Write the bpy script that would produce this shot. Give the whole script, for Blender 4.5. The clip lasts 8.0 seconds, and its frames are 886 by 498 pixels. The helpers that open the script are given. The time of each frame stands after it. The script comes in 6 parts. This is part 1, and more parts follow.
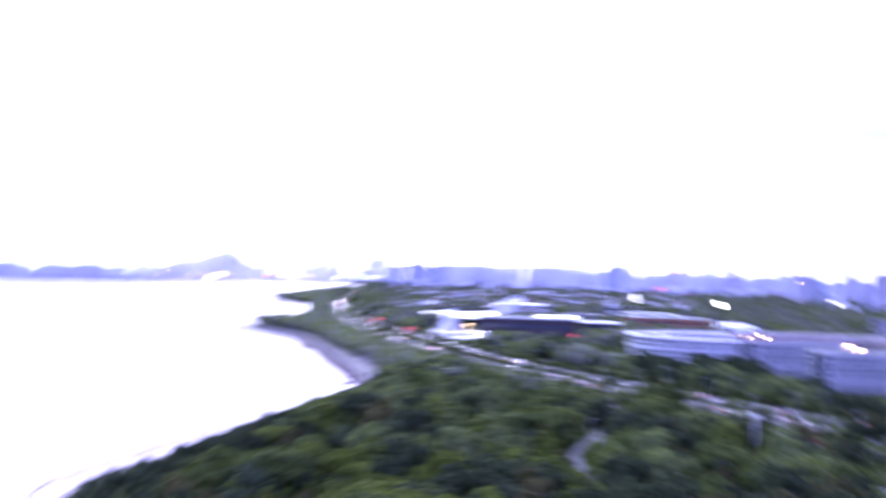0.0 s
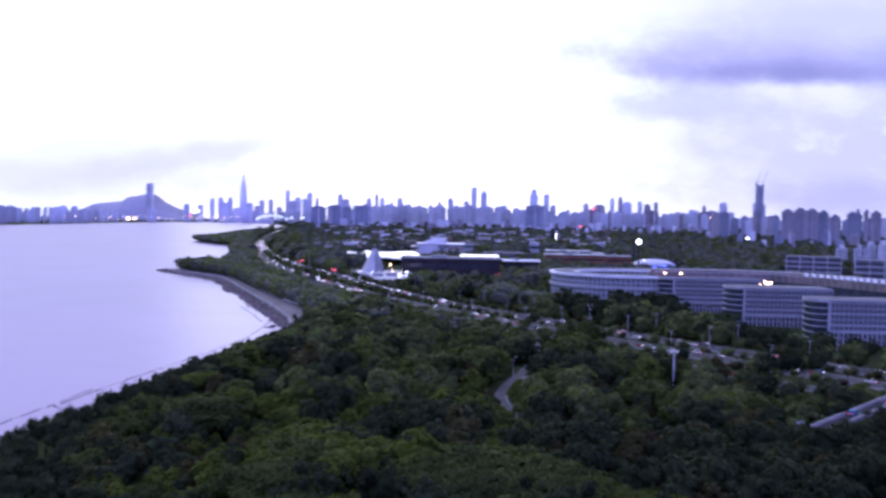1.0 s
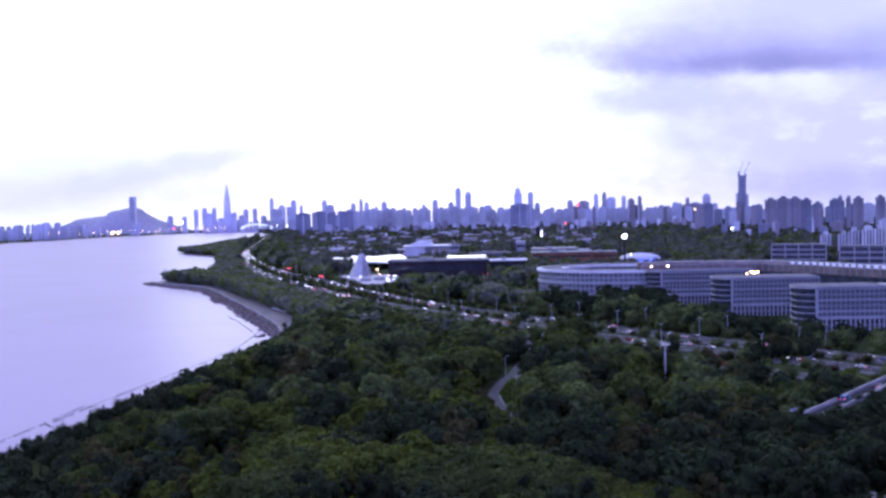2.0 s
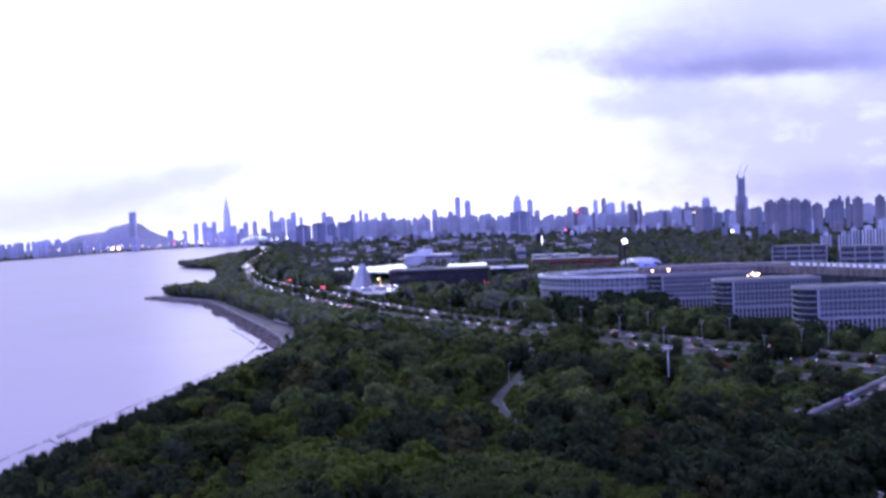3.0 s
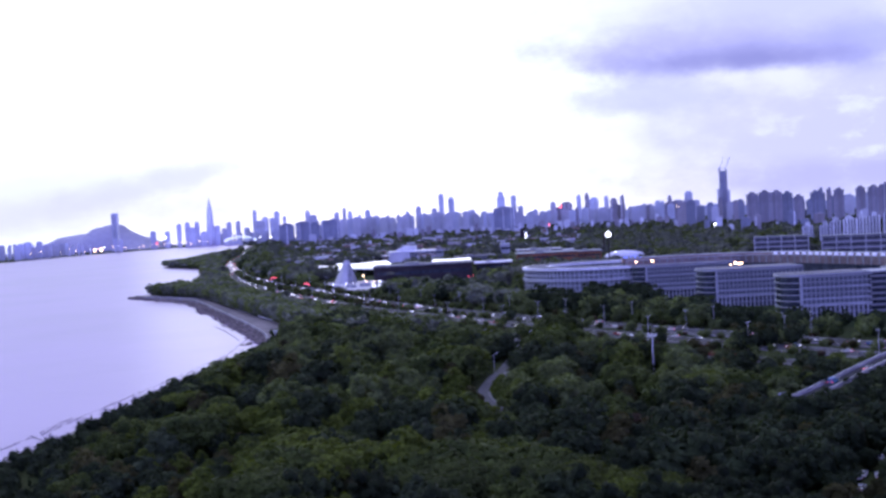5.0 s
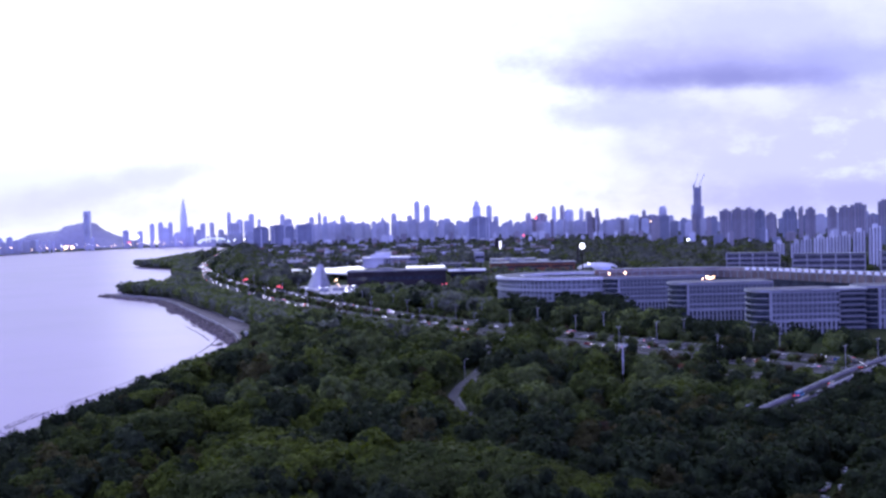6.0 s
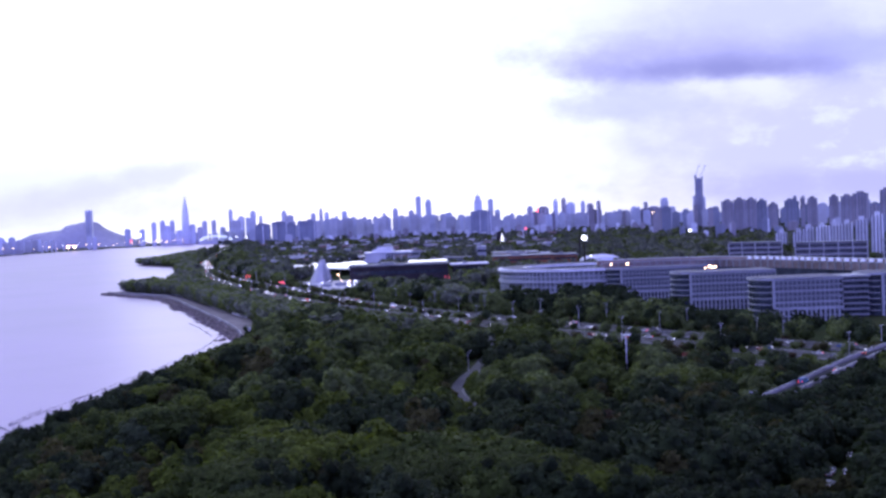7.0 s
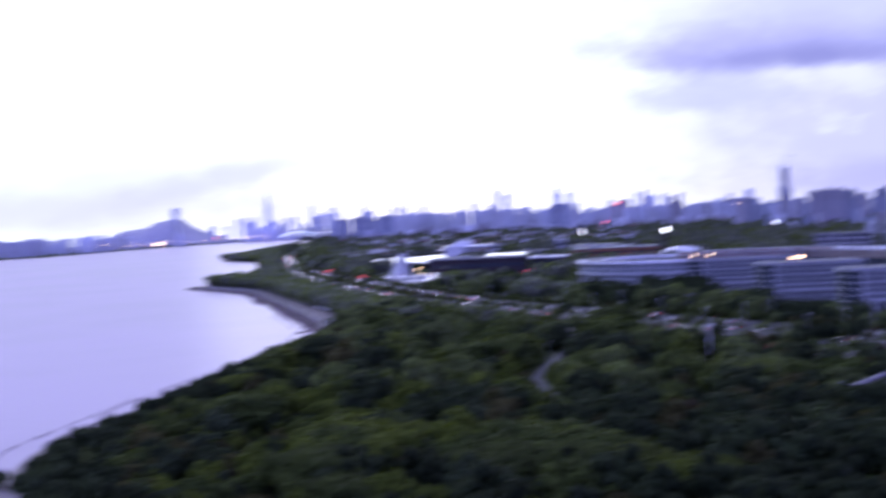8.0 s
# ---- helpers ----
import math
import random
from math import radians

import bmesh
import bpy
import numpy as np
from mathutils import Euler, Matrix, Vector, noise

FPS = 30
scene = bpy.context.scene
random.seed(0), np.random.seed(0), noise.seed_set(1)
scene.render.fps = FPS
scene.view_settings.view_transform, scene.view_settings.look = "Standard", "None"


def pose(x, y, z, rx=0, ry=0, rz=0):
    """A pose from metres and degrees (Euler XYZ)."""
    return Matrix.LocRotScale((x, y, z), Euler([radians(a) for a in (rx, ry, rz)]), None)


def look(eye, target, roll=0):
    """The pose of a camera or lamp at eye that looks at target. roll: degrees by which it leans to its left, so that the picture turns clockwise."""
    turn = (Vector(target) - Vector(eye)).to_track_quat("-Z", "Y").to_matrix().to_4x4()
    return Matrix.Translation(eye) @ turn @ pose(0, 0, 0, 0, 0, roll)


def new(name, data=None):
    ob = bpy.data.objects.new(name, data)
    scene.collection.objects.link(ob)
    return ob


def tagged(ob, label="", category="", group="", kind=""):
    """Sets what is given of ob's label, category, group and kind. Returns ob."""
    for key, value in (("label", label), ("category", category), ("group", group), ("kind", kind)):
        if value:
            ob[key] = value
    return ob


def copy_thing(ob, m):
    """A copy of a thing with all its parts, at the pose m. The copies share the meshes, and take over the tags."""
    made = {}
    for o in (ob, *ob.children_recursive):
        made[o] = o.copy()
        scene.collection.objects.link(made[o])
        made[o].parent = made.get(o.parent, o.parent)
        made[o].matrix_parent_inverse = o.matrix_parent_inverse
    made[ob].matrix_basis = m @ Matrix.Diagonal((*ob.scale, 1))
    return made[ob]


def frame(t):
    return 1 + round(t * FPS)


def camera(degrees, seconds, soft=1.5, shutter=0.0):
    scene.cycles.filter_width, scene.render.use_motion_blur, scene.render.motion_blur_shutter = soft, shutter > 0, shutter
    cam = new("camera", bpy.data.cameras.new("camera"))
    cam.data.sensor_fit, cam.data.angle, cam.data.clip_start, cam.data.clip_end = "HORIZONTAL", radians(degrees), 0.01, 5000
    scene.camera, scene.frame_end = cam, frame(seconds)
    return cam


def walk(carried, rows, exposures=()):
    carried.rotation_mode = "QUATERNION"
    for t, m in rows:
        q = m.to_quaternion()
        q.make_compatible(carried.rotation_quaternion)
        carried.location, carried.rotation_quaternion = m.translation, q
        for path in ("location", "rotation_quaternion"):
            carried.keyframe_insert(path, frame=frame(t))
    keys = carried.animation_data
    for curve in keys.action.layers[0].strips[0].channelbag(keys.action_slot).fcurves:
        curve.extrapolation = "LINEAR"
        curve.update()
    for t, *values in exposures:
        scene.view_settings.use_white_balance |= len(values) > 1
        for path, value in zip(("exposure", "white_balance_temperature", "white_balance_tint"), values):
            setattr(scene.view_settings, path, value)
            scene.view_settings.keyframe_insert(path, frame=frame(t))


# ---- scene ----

# ------------------------------------------------------------------ camera: a hovering drone that sinks slowly and sways
cam = camera(48.0, 8.0, soft=2.8, shutter=1.0)


def hover(x, y, z, yaw, pitch, roll):
    return pose(x, y, z, 90 + pitch, 0, yaw) @ pose(0, 0, 0, 0, 0, roll)


PATH = [
    (0.0, hover(2.4, 0.5, 74.6, 7.72, 1.06, 1.60)), (0.034, hover(2.4, 0.5, 74.7, 8.48, 0.96, 2.55)), (0.1, hover(2.4, 0.5, 74.8, 8.45, 0.82, 2.95)),
    (0.2, hover(2.3, 0.5, 74.9, 8.19, 0.51, 3.57)), (0.3, hover(2.2, 0.5, 75.0, 7.55, 0.06, 3.75)),
    (0.5, hover(2.1, 0.5, 75.1, 6.00, -0.84, 4.58)), (0.7, hover(1.6, 0.5, 75.5, 4.50, -2.12, 3.39)),
    (1.0, hover(0.9, 0.3, 75.9, 3.13, -2.35, 1.02)), (1.5, hover(0.25, 0.2, 76.1, 2.39, -2.25, 0.17)), (1.7, hover(0.2, 0.15, 76.1, 2.36, -2.26, -0.35)),
    (2.8, hover(0.1, -0.2, 75.8, 2.18, -2.22, -2.45)), (3.0, hover(0.1, -0.2, 75.7, 2.33, -1.73, -2.40)),
    (3.5, hover(0.3, -0.3, 75.0, 2.63, -1.22, -2.93)), (4.0, hover(0.25, -0.1, 74.1, 2.30, -1.42, -2.98)),
    (4.5, hover(0.15, 0.1, 73.6, 1.92, -1.81, -3.41)), (4.7, hover(0.15, 0.05, 73.3, 1.74, -1.90, -3.48)),
    (5.8, hover(0.2, -0.3, 71.6, 0.10, -1.66, -1.70)), (6.0, hover(0.2, -0.4, 71.3, -0.06, -1.48, -1.45)),
    (6.5, hover(0.1, -0.3, 70.8, -0.05, -1.60, -1.80)), (7.0, hover(0.3, 0.0, 70.0, 0.07, -1.78, -2.23)),
    (7.5, hover(0.3, 0.0, 69.1, -0.12, -1.52, -2.30)), (7.7, hover(0.4, -0.1, 68.9, 0.18, -1.40, -2.30)),
    (7.8, hover(0.5, -0.2, 68.8, 1.25, -1.34, -2.32)), (7.9, hover(0.5, -0.3, 68.6, 2.84, -1.59, -2.48)),
    (8.0, hover(0.5, -0.4, 68.4, 4.64, -1.88, -2.82)),
]
walk(cam, PATH, exposures=[(0.0, 1.5, 5540, 17), (0.2, 0.9, 5540, 17), (0.5, 0.32, 5540, 17), (0.7, 0.12, 5540, 17), (1.0, 0.0, 5540, 17), (7.6, 0.0, 5540, 17), (8.0, 0.0, 5540, 17)])

# ------------------------------------------------------------------ light: evening overcast, thin cloud, sun veiled ahead
world = bpy.data.worlds.new("world")
scene.world = world
world.use_nodes = True
wn, wl = world.node_tree.nodes, world.node_tree.links
wn.clear()


def node(tree_nodes, kind, **values):
    n = tree_nodes.new(kind)
    for k, v in values.items():
        n.inputs[k].default_value = v
    return n


def math_node(nodes, links, op, a, b=None, clamp=False):
    n = nodes.new("ShaderNodeMath")
    n.operation, n.use_clamp = op, clamp
    for i, v in enumerate((a, b)):
        if v is None:
            continue
        if isinstance(v, (int, float)):
            n.inputs[i].default_value = v
        else:
            links.new(v, n.inputs[i])
    return n.outputs[0]


def mix_node(nodes, links, fac, a, b, blend="MIX"):
    n = nodes.new("ShaderNodeMix")
    n.data_type, n.blend_type = "RGBA", blend
    for sock, v in ((n.inputs[0], fac), (n.inputs[6], a), (n.inputs[7], b)):
        if isinstance(v, (int, float)):
            sock.default_value = v
        elif isinstance(v, tuple):
            sock.default_value = (*v, 1)
        else:
            links.new(v, sock)
    return n.outputs[2]


def span(nodes, links, value, lo, hi):
    n = nodes.new("ShaderNodeMapRange")
    n.interpolation_type = "SMOOTHSTEP"
    n.inputs[1].default_value, n.inputs[2].default_value = lo, hi
    links.new(value, n.inputs[0])
    return n.outputs[0]


def sky_world():
    tc = wn.new("ShaderNodeTexCoord")
    sep = wn.new("ShaderNodeSeparateXYZ")
    wl.new(tc.outputs["Generated"], sep.inputs[0])
    X, Y, Z = sep.outputs
    m = lambda op, a, b=None, clamp=False: math_node(wn, wl, op, a, b, clamp)
    ahead = m("MAXIMUM", Y, 0.05)
    u, v = m("DIVIDE", X, ahead), m("DIVIDE", Z, ahead)
    comb = wn.new("ShaderNodeCombineXYZ")
    wl.new(m("MULTIPLY", u, 7.0), comb.inputs[0])
    wl.new(m("MULTIPLY", v, 12.0), comb.inputs[1])
    tex = node(wn, "ShaderNodeTexNoise", Scale=1.0, Detail=5.0, Roughness=0.55)
    wl.new(comb.outputs[0], tex.inputs["Vector"])
    wob = m("SUBTRACT", tex.outputs["Fac"], 0.5)
    fine = node(wn, "ShaderNodeTexNoise", Scale=3.1, Detail=4.0, Roughness=0.6)
    wl.new(comb.outputs[0], fine.inputs["Vector"])
    wob2 = m("SUBTRACT", fine.outputs["Fac"], 0.5)

    def bank(cu, cv, ru, rv, rough=1.0, tilt=0.0):
        du = m("DIVIDE", m("SUBTRACT", u, cu), ru)
        dv = m("DIVIDE", m("SUBTRACT", m("SUBTRACT", v, cv), m("MULTIPLY", m("SUBTRACT", u, cu), tilt)), rv)
        d = m("SQRT", m("ADD", m("MULTIPLY", du, du), m("MULTIPLY", dv, dv)))
        d = m("ADD", d, m("MULTIPLY", wob, 1.7 * rough))
        d = m("ADD", d, m("MULTIPLY", wob2, 0.7 * rough))
        n = wn.new("ShaderNodeMapRange")
        n.interpolation_type = "SMOOTHSTEP"
        n.inputs[1].default_value, n.inputs[2].default_value = 1.32, 0.25
        wl.new(d, n.inputs[0])
        return n.outputs[0]

    sky = wn.new("ShaderNodeTexSky")
    sky.sky_type, sky.sun_disc = "NISHITA", False
    sky.sun_elevation, sky.sun_rotation = radians(9), radians(-6)
    nish = mix_node(wn, wl, 1.0, sky.outputs[0], (0.05, 0.05, 0.05), "MULTIPLY")
    cover = mix_node(wn, wl, span(wn, wl, m("ADD", u, m("MULTIPLY", wob, 0.35)), 0.02, 0.30), (1.28, 1.32, 1.36), (0.99, 0.97, 1.16))
    col = mix_node(wn, wl, 0.92, nish, cover)
    low = bank(0.46, 0.060, 0.34, 0.09, 1.2)
    col = mix_node(wn, wl, m("MULTIPLY", low, 0.75), col, (0.66, 0.63, 0.95))
    puff = span(wn, wl, m("ADD", wob, m("MULTIPLY", wob2, 0.9)), 0.00, 0.25)
    col = mix_node(wn, wl, m("MULTIPLY", low, puff), col, (0.95, 0.95, 1.12))
    for place, share, tone in (((0.31, 0.172, 0.22, 0.050, 1.1), 0.85, (0.70, 0.69, 0.98)), ((0.27, 0.151, 0.19, 0.028, 1.0), 0.8, (0.57, 0.54, 0.88)),
                               ((0.43, 0.150, 0.13, 0.022, 0.9), 0.75, (0.55, 0.55, 0.92)), ((0.29, 0.143, 0.13, 0.019, 0.9), 0.7, (0.47, 0.45, 0.80)), ((0.285, 0.138, 0.10, 0.014, 0.7), 0.85, (0.33, 0.32, 0.64)),
                               ((0.195, 0.107, 0.085, 0.020, 1.0), 0.75, (0.68, 0.67, 0.98))):
        col = mix_node(wn, wl, m("MULTIPLY", bank(*place), share), col, tone)
    col = mix_node(wn, wl, m("MULTIPLY", bank(0.42, 0.018, 0.26, 0.020, 0.7), 0.55), col, (0.50, 0.46, 0.80))
    col = mix_node(wn, wl, m("MULTIPLY", bank(-0.42, 0.036, 0.30, 0.046, 0.9), 0.55), col, (0.82, 0.80, 1.02))
    col = mix_node(wn, wl, m("MULTIPLY", bank(-0.31, 0.047, 0.16, 0.017, 0.9, 0.18), 0.6), col, (0.74, 0.71, 0.98))
    col = mix_node(wn, wl, m("MULTIPLY", bank(-0.50, 0.022, 0.40, 0.024, 0.9), 0.5), col, (0.80, 0.75, 1.0))
    # the evening sky dims away from the afterglow ahead
    glow = m("ADD", m("ADD", m("MULTIPLY", X, -0.22), m("MULTIPLY", Y, 0.95)), m("MULTIPLY", Z, 0.34))
    n = wn.new("ShaderNodeMapRange")
    n.interpolation_type = "SMOOTHSTEP"
    n.inputs[1].default_value, n.inputs[2].default_value = -0.25, 0.86
    wl.new(glow, n.inputs[0])
    col = mix_node(wn, wl, n.outputs[0], mix_node(wn, wl, 1.0, col, (0.62, 0.61, 1.42), "MULTIPLY"), col)
    bg = node(wn, "ShaderNodeBackground", Strength=1.0)
    wl.new(col, bg.inputs[0])
    out = wn.new("ShaderNodeOutputWorld")
    wl.new(bg.outputs[0], out.inputs[0])


sky_world()
sun = new("sun", bpy.data.lights.new("sun", "SUN"))
sun.data.energy, sun.data.angle, sun.data.color = 0.3, radians(25), (1.0, 0.95, 0.9)
sun.matrix_world = look((0, 0, 500), (60, -600, 420))


# ------------------------------------------------------------------ materials
def material(name, color, rough=0.8, metal=0.0, vary=0.25, big=0.08, small=1.5, bump=0.0, tint=None, emit=0.0, spec=0.5, per_object=0.0):
    """A surface with colour variation at two scales (per metre), fine relief, and an optional second tone."""
    m = bpy.data.materials.new(name)
    m.use_nodes = True
    n, l = m.node_tree.nodes, m.node_tree.links
    b = n["Principled BSDF"]
    tc = n.new("ShaderNodeTexCoord")
    a = node(n, "ShaderNodeTexNoise", Scale=big, Detail=3.0)
    c = node(n, "ShaderNodeTexNoise", Scale=small, Detail=4.0)
    l.new(tc.outputs["Object"], a.inputs["Vector"])
    l.new(tc.outputs["Object"], c.inputs["Vector"])
    dark = tuple(v * (1 - vary) for v in color)
    light = tint or tuple(min(1, v * (1 + vary)) for v in color)
    col = mix_node(n, l, span(n, l, a.outputs["Fac"], 0.3, 0.7), dark, light)
    col = mix_node(n, l, span(n, l, c.outputs["Fac"], 0.25, 0.75), mix_node(n, l, 1.0, col, (1 - vary,) * 3, "MULTIPLY"), col)
    if per_object:
        info = n.new("ShaderNodeObjectInfo")
        hsv = n.new("ShaderNodeHueSaturation")
        l.new(math_node(n, l, "MULTIPLY_ADD", info.outputs["Random"], per_object), hsv.inputs["Value"])
        hsv.inputs["Value"].links[0].from_node.inputs[2].default_value = 1 - per_object / 2
        l.new(col, hsv.inputs["Color"])
        col = hsv.outputs[0]
    l.new(col, b.inputs["Base Color"])
    b.inputs["Roughness"].default_value, b.inputs["Metallic"].default_value = rough, metal
    b.inputs["Specular IOR Level"].default_value = spec
    if bump:
        bp = node(n, "ShaderNodeBump", Strength=bump, Distance=0.3)
        l.new(c.outputs["Fac"], bp.inputs["Height"])
        l.new(bp.outputs[0], b.inputs["Normal"])
    if emit:
        b.inputs["Emission Color"].default_value, b.inputs["Emission Strength"].default_value = (*color, 1), emit
    return m


def foliage(name, color, tint, spec=0.2, rough=0.65, thin_share=0.33, thin_tone=(1.5, 1.5, 0.9)):
    """Leaves: part of the light passes through them, yellower than what they reflect."""
    m = material(name, color, rough, 0, 0.35, 0.12, 0.9, 0, tint, spec=spec, per_object=0.5)
    n, l = m.node_tree.nodes, m.node_tree.links
    b = n["Principled BSDF"]
    geo, hsv = n.new("ShaderNodeNewGeometry"), n.new("ShaderNodeHueSaturation")
    v = math_node(n, l, "MULTIPLY_ADD", geo.outputs["Random Per Island"], 0.7)
    v.node.inputs[2].default_value = 0.65
    l.new(v, hsv.inputs["Value"])
    l.new(b.inputs["Base Color"].links[0].from_socket, hsv.inputs["Color"])
    l.new(hsv.outputs[0], b.inputs["Base Color"])
    thin = n.new("ShaderNodeBsdfTranslucent")
    l.new(mix_node(n, l, 1.0, b.inputs["Base Color"].links[0].from_socket, thin_tone, "MULTIPLY"), thin.inputs["Color"])
    mix = n.new("ShaderNodeMixShader")
    mix.inputs[0].default_value = thin_share
    l.new(b.outputs[0], mix.inputs[1])
    l.new(thin.outputs[0], mix.inputs[2])
    l.new(mix.outputs[0], n["Material Output"].inputs["Surface"])
    return m


LEAF = [foliage("leaf_mid", (0.050, 0.073, 0.020), (0.077, 0.100, 0.023), 0.08),
        foliage("leaf_dark", (0.023, 0.036, 0.017), (0.038, 0.053, 0.022), 0.08),
        foliage("leaf_bright", (0.069, 0.096, 0.015), (0.099, 0.126, 0.019), 0.08),
        foliage("leaf_olive", (0.048, 0.048, 0.018), (0.069, 0.066, 0.022), 0.08),
        foliage("leaf_blue", (0.036, 0.052, 0.027), (0.051, 0.068, 0.033), 0.08),
        # far and middle leaf tones, paled and glossier to stand in for haze
        foliage("leaf_far_haze", (0.118, 0.130, 0.110), (0.140, 0.154, 0.128), 0.3, 0.65, 0.5, (2.1, 2.1, 1.8)),
        foliage("leaf_mid_haze", (0.094, 0.119, 0.046), (0.118, 0.146, 0.056), 0.12, 0.65, 0.48, (2.0, 2.0, 1.4)),
        foliage("leaf_rust", (0.060, 0.044, 0.028), (0.085, 0.062, 0.036), 0.06)]
M = {
    "bark": material("bark", (0.06, 0.048, 0.038), 0.9, small=4, bump=0.3),
    "asphalt": material("asphalt", (0.047, 0.046, 0.053), 0.8, big=0.05, small=0.8, vary=0.35, spec=0.3),
    "ramp_asphalt": material("ramp_asphalt", (0.036, 0.036, 0.043), 0.9, big=0.05, small=0.8, vary=0.3, spec=0.2),
    "worn_asphalt": material("worn_asphalt", (0.07, 0.069, 0.078), 0.8, big=0.08, small=0.8, vary=0.3),
    # pale plaza paving, its colour raised further to stand in for floodlight
    "plaza_lit_stone": material("plaza_lit_stone", (0.56, 0.54, 0.56), 0.7, big=0.06, small=0.5, vary=0.22),
    "footway": material("footway", (0.17, 0.167, 0.175), 0.85, big=0.1, small=1.0, vary=0.25),
    "concrete": material("concrete", (0.34, 0.33, 0.33), 0.85, big=0.1, small=1.2),
    "pavilion_skin": material("pavilion_skin", (0.47, 0.47, 0.49), 0.5, vary=0.1),
    "pole_grey": material("pole_grey", (0.5, 0.5, 0.53), 0.5, 0.3, vary=0.12),
    "paving": material("paving", (0.19, 0.165, 0.165), 0.85, big=0.07, small=0.9),
    "rock": material("rock", (0.17, 0.14, 0.125), 0.9, big=0.3, small=2, vary=0.4, bump=0.4),
    "paint_white": material("paint_white", (0.72, 0.72, 0.74), 0.6, vary=0.12),
    "line_white": material("line_white", (0.6, 0.6, 0.6), 0.7, vary=0.2),
    "grey_metal": material("grey_metal", (0.58, 0.59, 0.62), 0.45, 0.4, vary=0.12),
    # bluish grey puts the distance haze into the wooded hill's colour
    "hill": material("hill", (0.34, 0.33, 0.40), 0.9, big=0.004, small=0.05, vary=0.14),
    "glass": material("glass", (0.05, 0.06, 0.075), 0.12, vary=0.3, big=0.2, small=0.5, spec=0.8),
    "cladding": material("cladding", (0.24, 0.252, 0.26), 0.6, vary=0.14),
    "cladding_light": material("cladding_light", (0.37, 0.383, 0.395), 0.55, vary=0.12),
    "office_glass": material("office_glass", (0.15, 0.165, 0.18), 0.22, vary=0.3, big=0.2, small=0.5, spec=0.7),
    "ring_glass": material("ring_glass", (0.20, 0.225, 0.235), 0.25, vary=0.3, big=0.2, small=0.5, spec=0.6),
    # brown wall colour, with the warm lamplight on it mixed in
    "terrace_brown": material("terrace_brown", (0.24, 0.19, 0.17), 0.8, big=0.05, small=0.4, vary=0.3),
    "roof_grey": material("roof_grey", (0.17, 0.17, 0.19), 0.85, vary=0.25),
    "roof_red": material("roof_red", (0.30, 0.20, 0.17), 0.85, vary=0.25),
    "dark_wall": material("dark_wall", (0.050, 0.042, 0.044), 0.85, vary=0.3, spec=0.2),
    "brick_orange": material("brick_orange", (0.28, 0.11, 0.05), 0.8, vary=0.3),
    "membrane": material("membrane", (0.82, 0.82, 0.82), 0.4, vary=0.08),
    "roof_sheet": material("roof_sheet", (0.88, 0.88, 0.90), 0.28, 0.6, vary=0.08),
    # emission on the stadium shell replaces floodlights shining on it
    "glowing_shell": material("glowing_shell", (0.86, 0.92, 1.0), 0.5, emit=1.1),
    "rubber": material("rubber", (0.02, 0.02, 0.02), 0.8),
    "net": material("net", (0.10, 0.09, 0.085), 0.9),
    "lamp_white": material("lamp_white", (1.0, 0.96, 0.9), emit=6.0),
    "car_light": material("car_light", (1.0, 0.97, 0.92), emit=2.2),
    "far_beam": material("far_beam", (1.0, 0.97, 0.92), emit=5.0),
    "far_tail": material("far_tail", (1.0, 0.06, 0.05), emit=3.0),
    "car_tail": material("car_tail", (1.0, 0.06, 0.05), emit=1.5),
    "lamp_warm": material("lamp_warm", (1.0, 0.62, 0.32), emit=8.0),
    "lamp_red": material("lamp_red", (1.0, 0.11, 0.14), emit=3.5),
    "lamp_blue": material("lamp_blue", (0.12, 0.16, 1.0), emit=3.0),
    "globe_glow": material("globe_glow", (1.0, 0.97, 0.9), emit=4.0),
}
# blue, grey and pale facades hold the distance haze in their base colour
TOWER = [material("facade_blue_haze", (0.67, 0.70, 0.78), 0.35, 0.1, big=0.02, small=0.15, vary=0.10, per_object=0.4),
         material("facade_grey_haze", (0.60, 0.61, 0.66), 0.55, 0.0, big=0.02, small=0.15, vary=0.12, per_object=0.4),
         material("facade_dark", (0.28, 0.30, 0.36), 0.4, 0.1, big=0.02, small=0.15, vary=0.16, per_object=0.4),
         material("facade_pale_haze", (0.73, 0.74, 0.77), 0.6, 0.0, big=0.02, small=0.15, vary=0.10, per_object=0.4),
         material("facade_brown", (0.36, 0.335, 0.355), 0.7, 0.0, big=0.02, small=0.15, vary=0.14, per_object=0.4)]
CAR_PAINT = [material("paint_" + n, c, 0.3, 0.2, vary=0.06) for n, c in
             (("white", (0.75, 0.75, 0.76)), ("silver", (0.45, 0.46, 0.48)), ("black", (0.03, 0.03, 0.035)), ("grey", (0.18, 0.18, 0.2)),
              ("red", (0.4, 0.03, 0.03)), ("blue", (0.05, 0.12, 0.35)))]


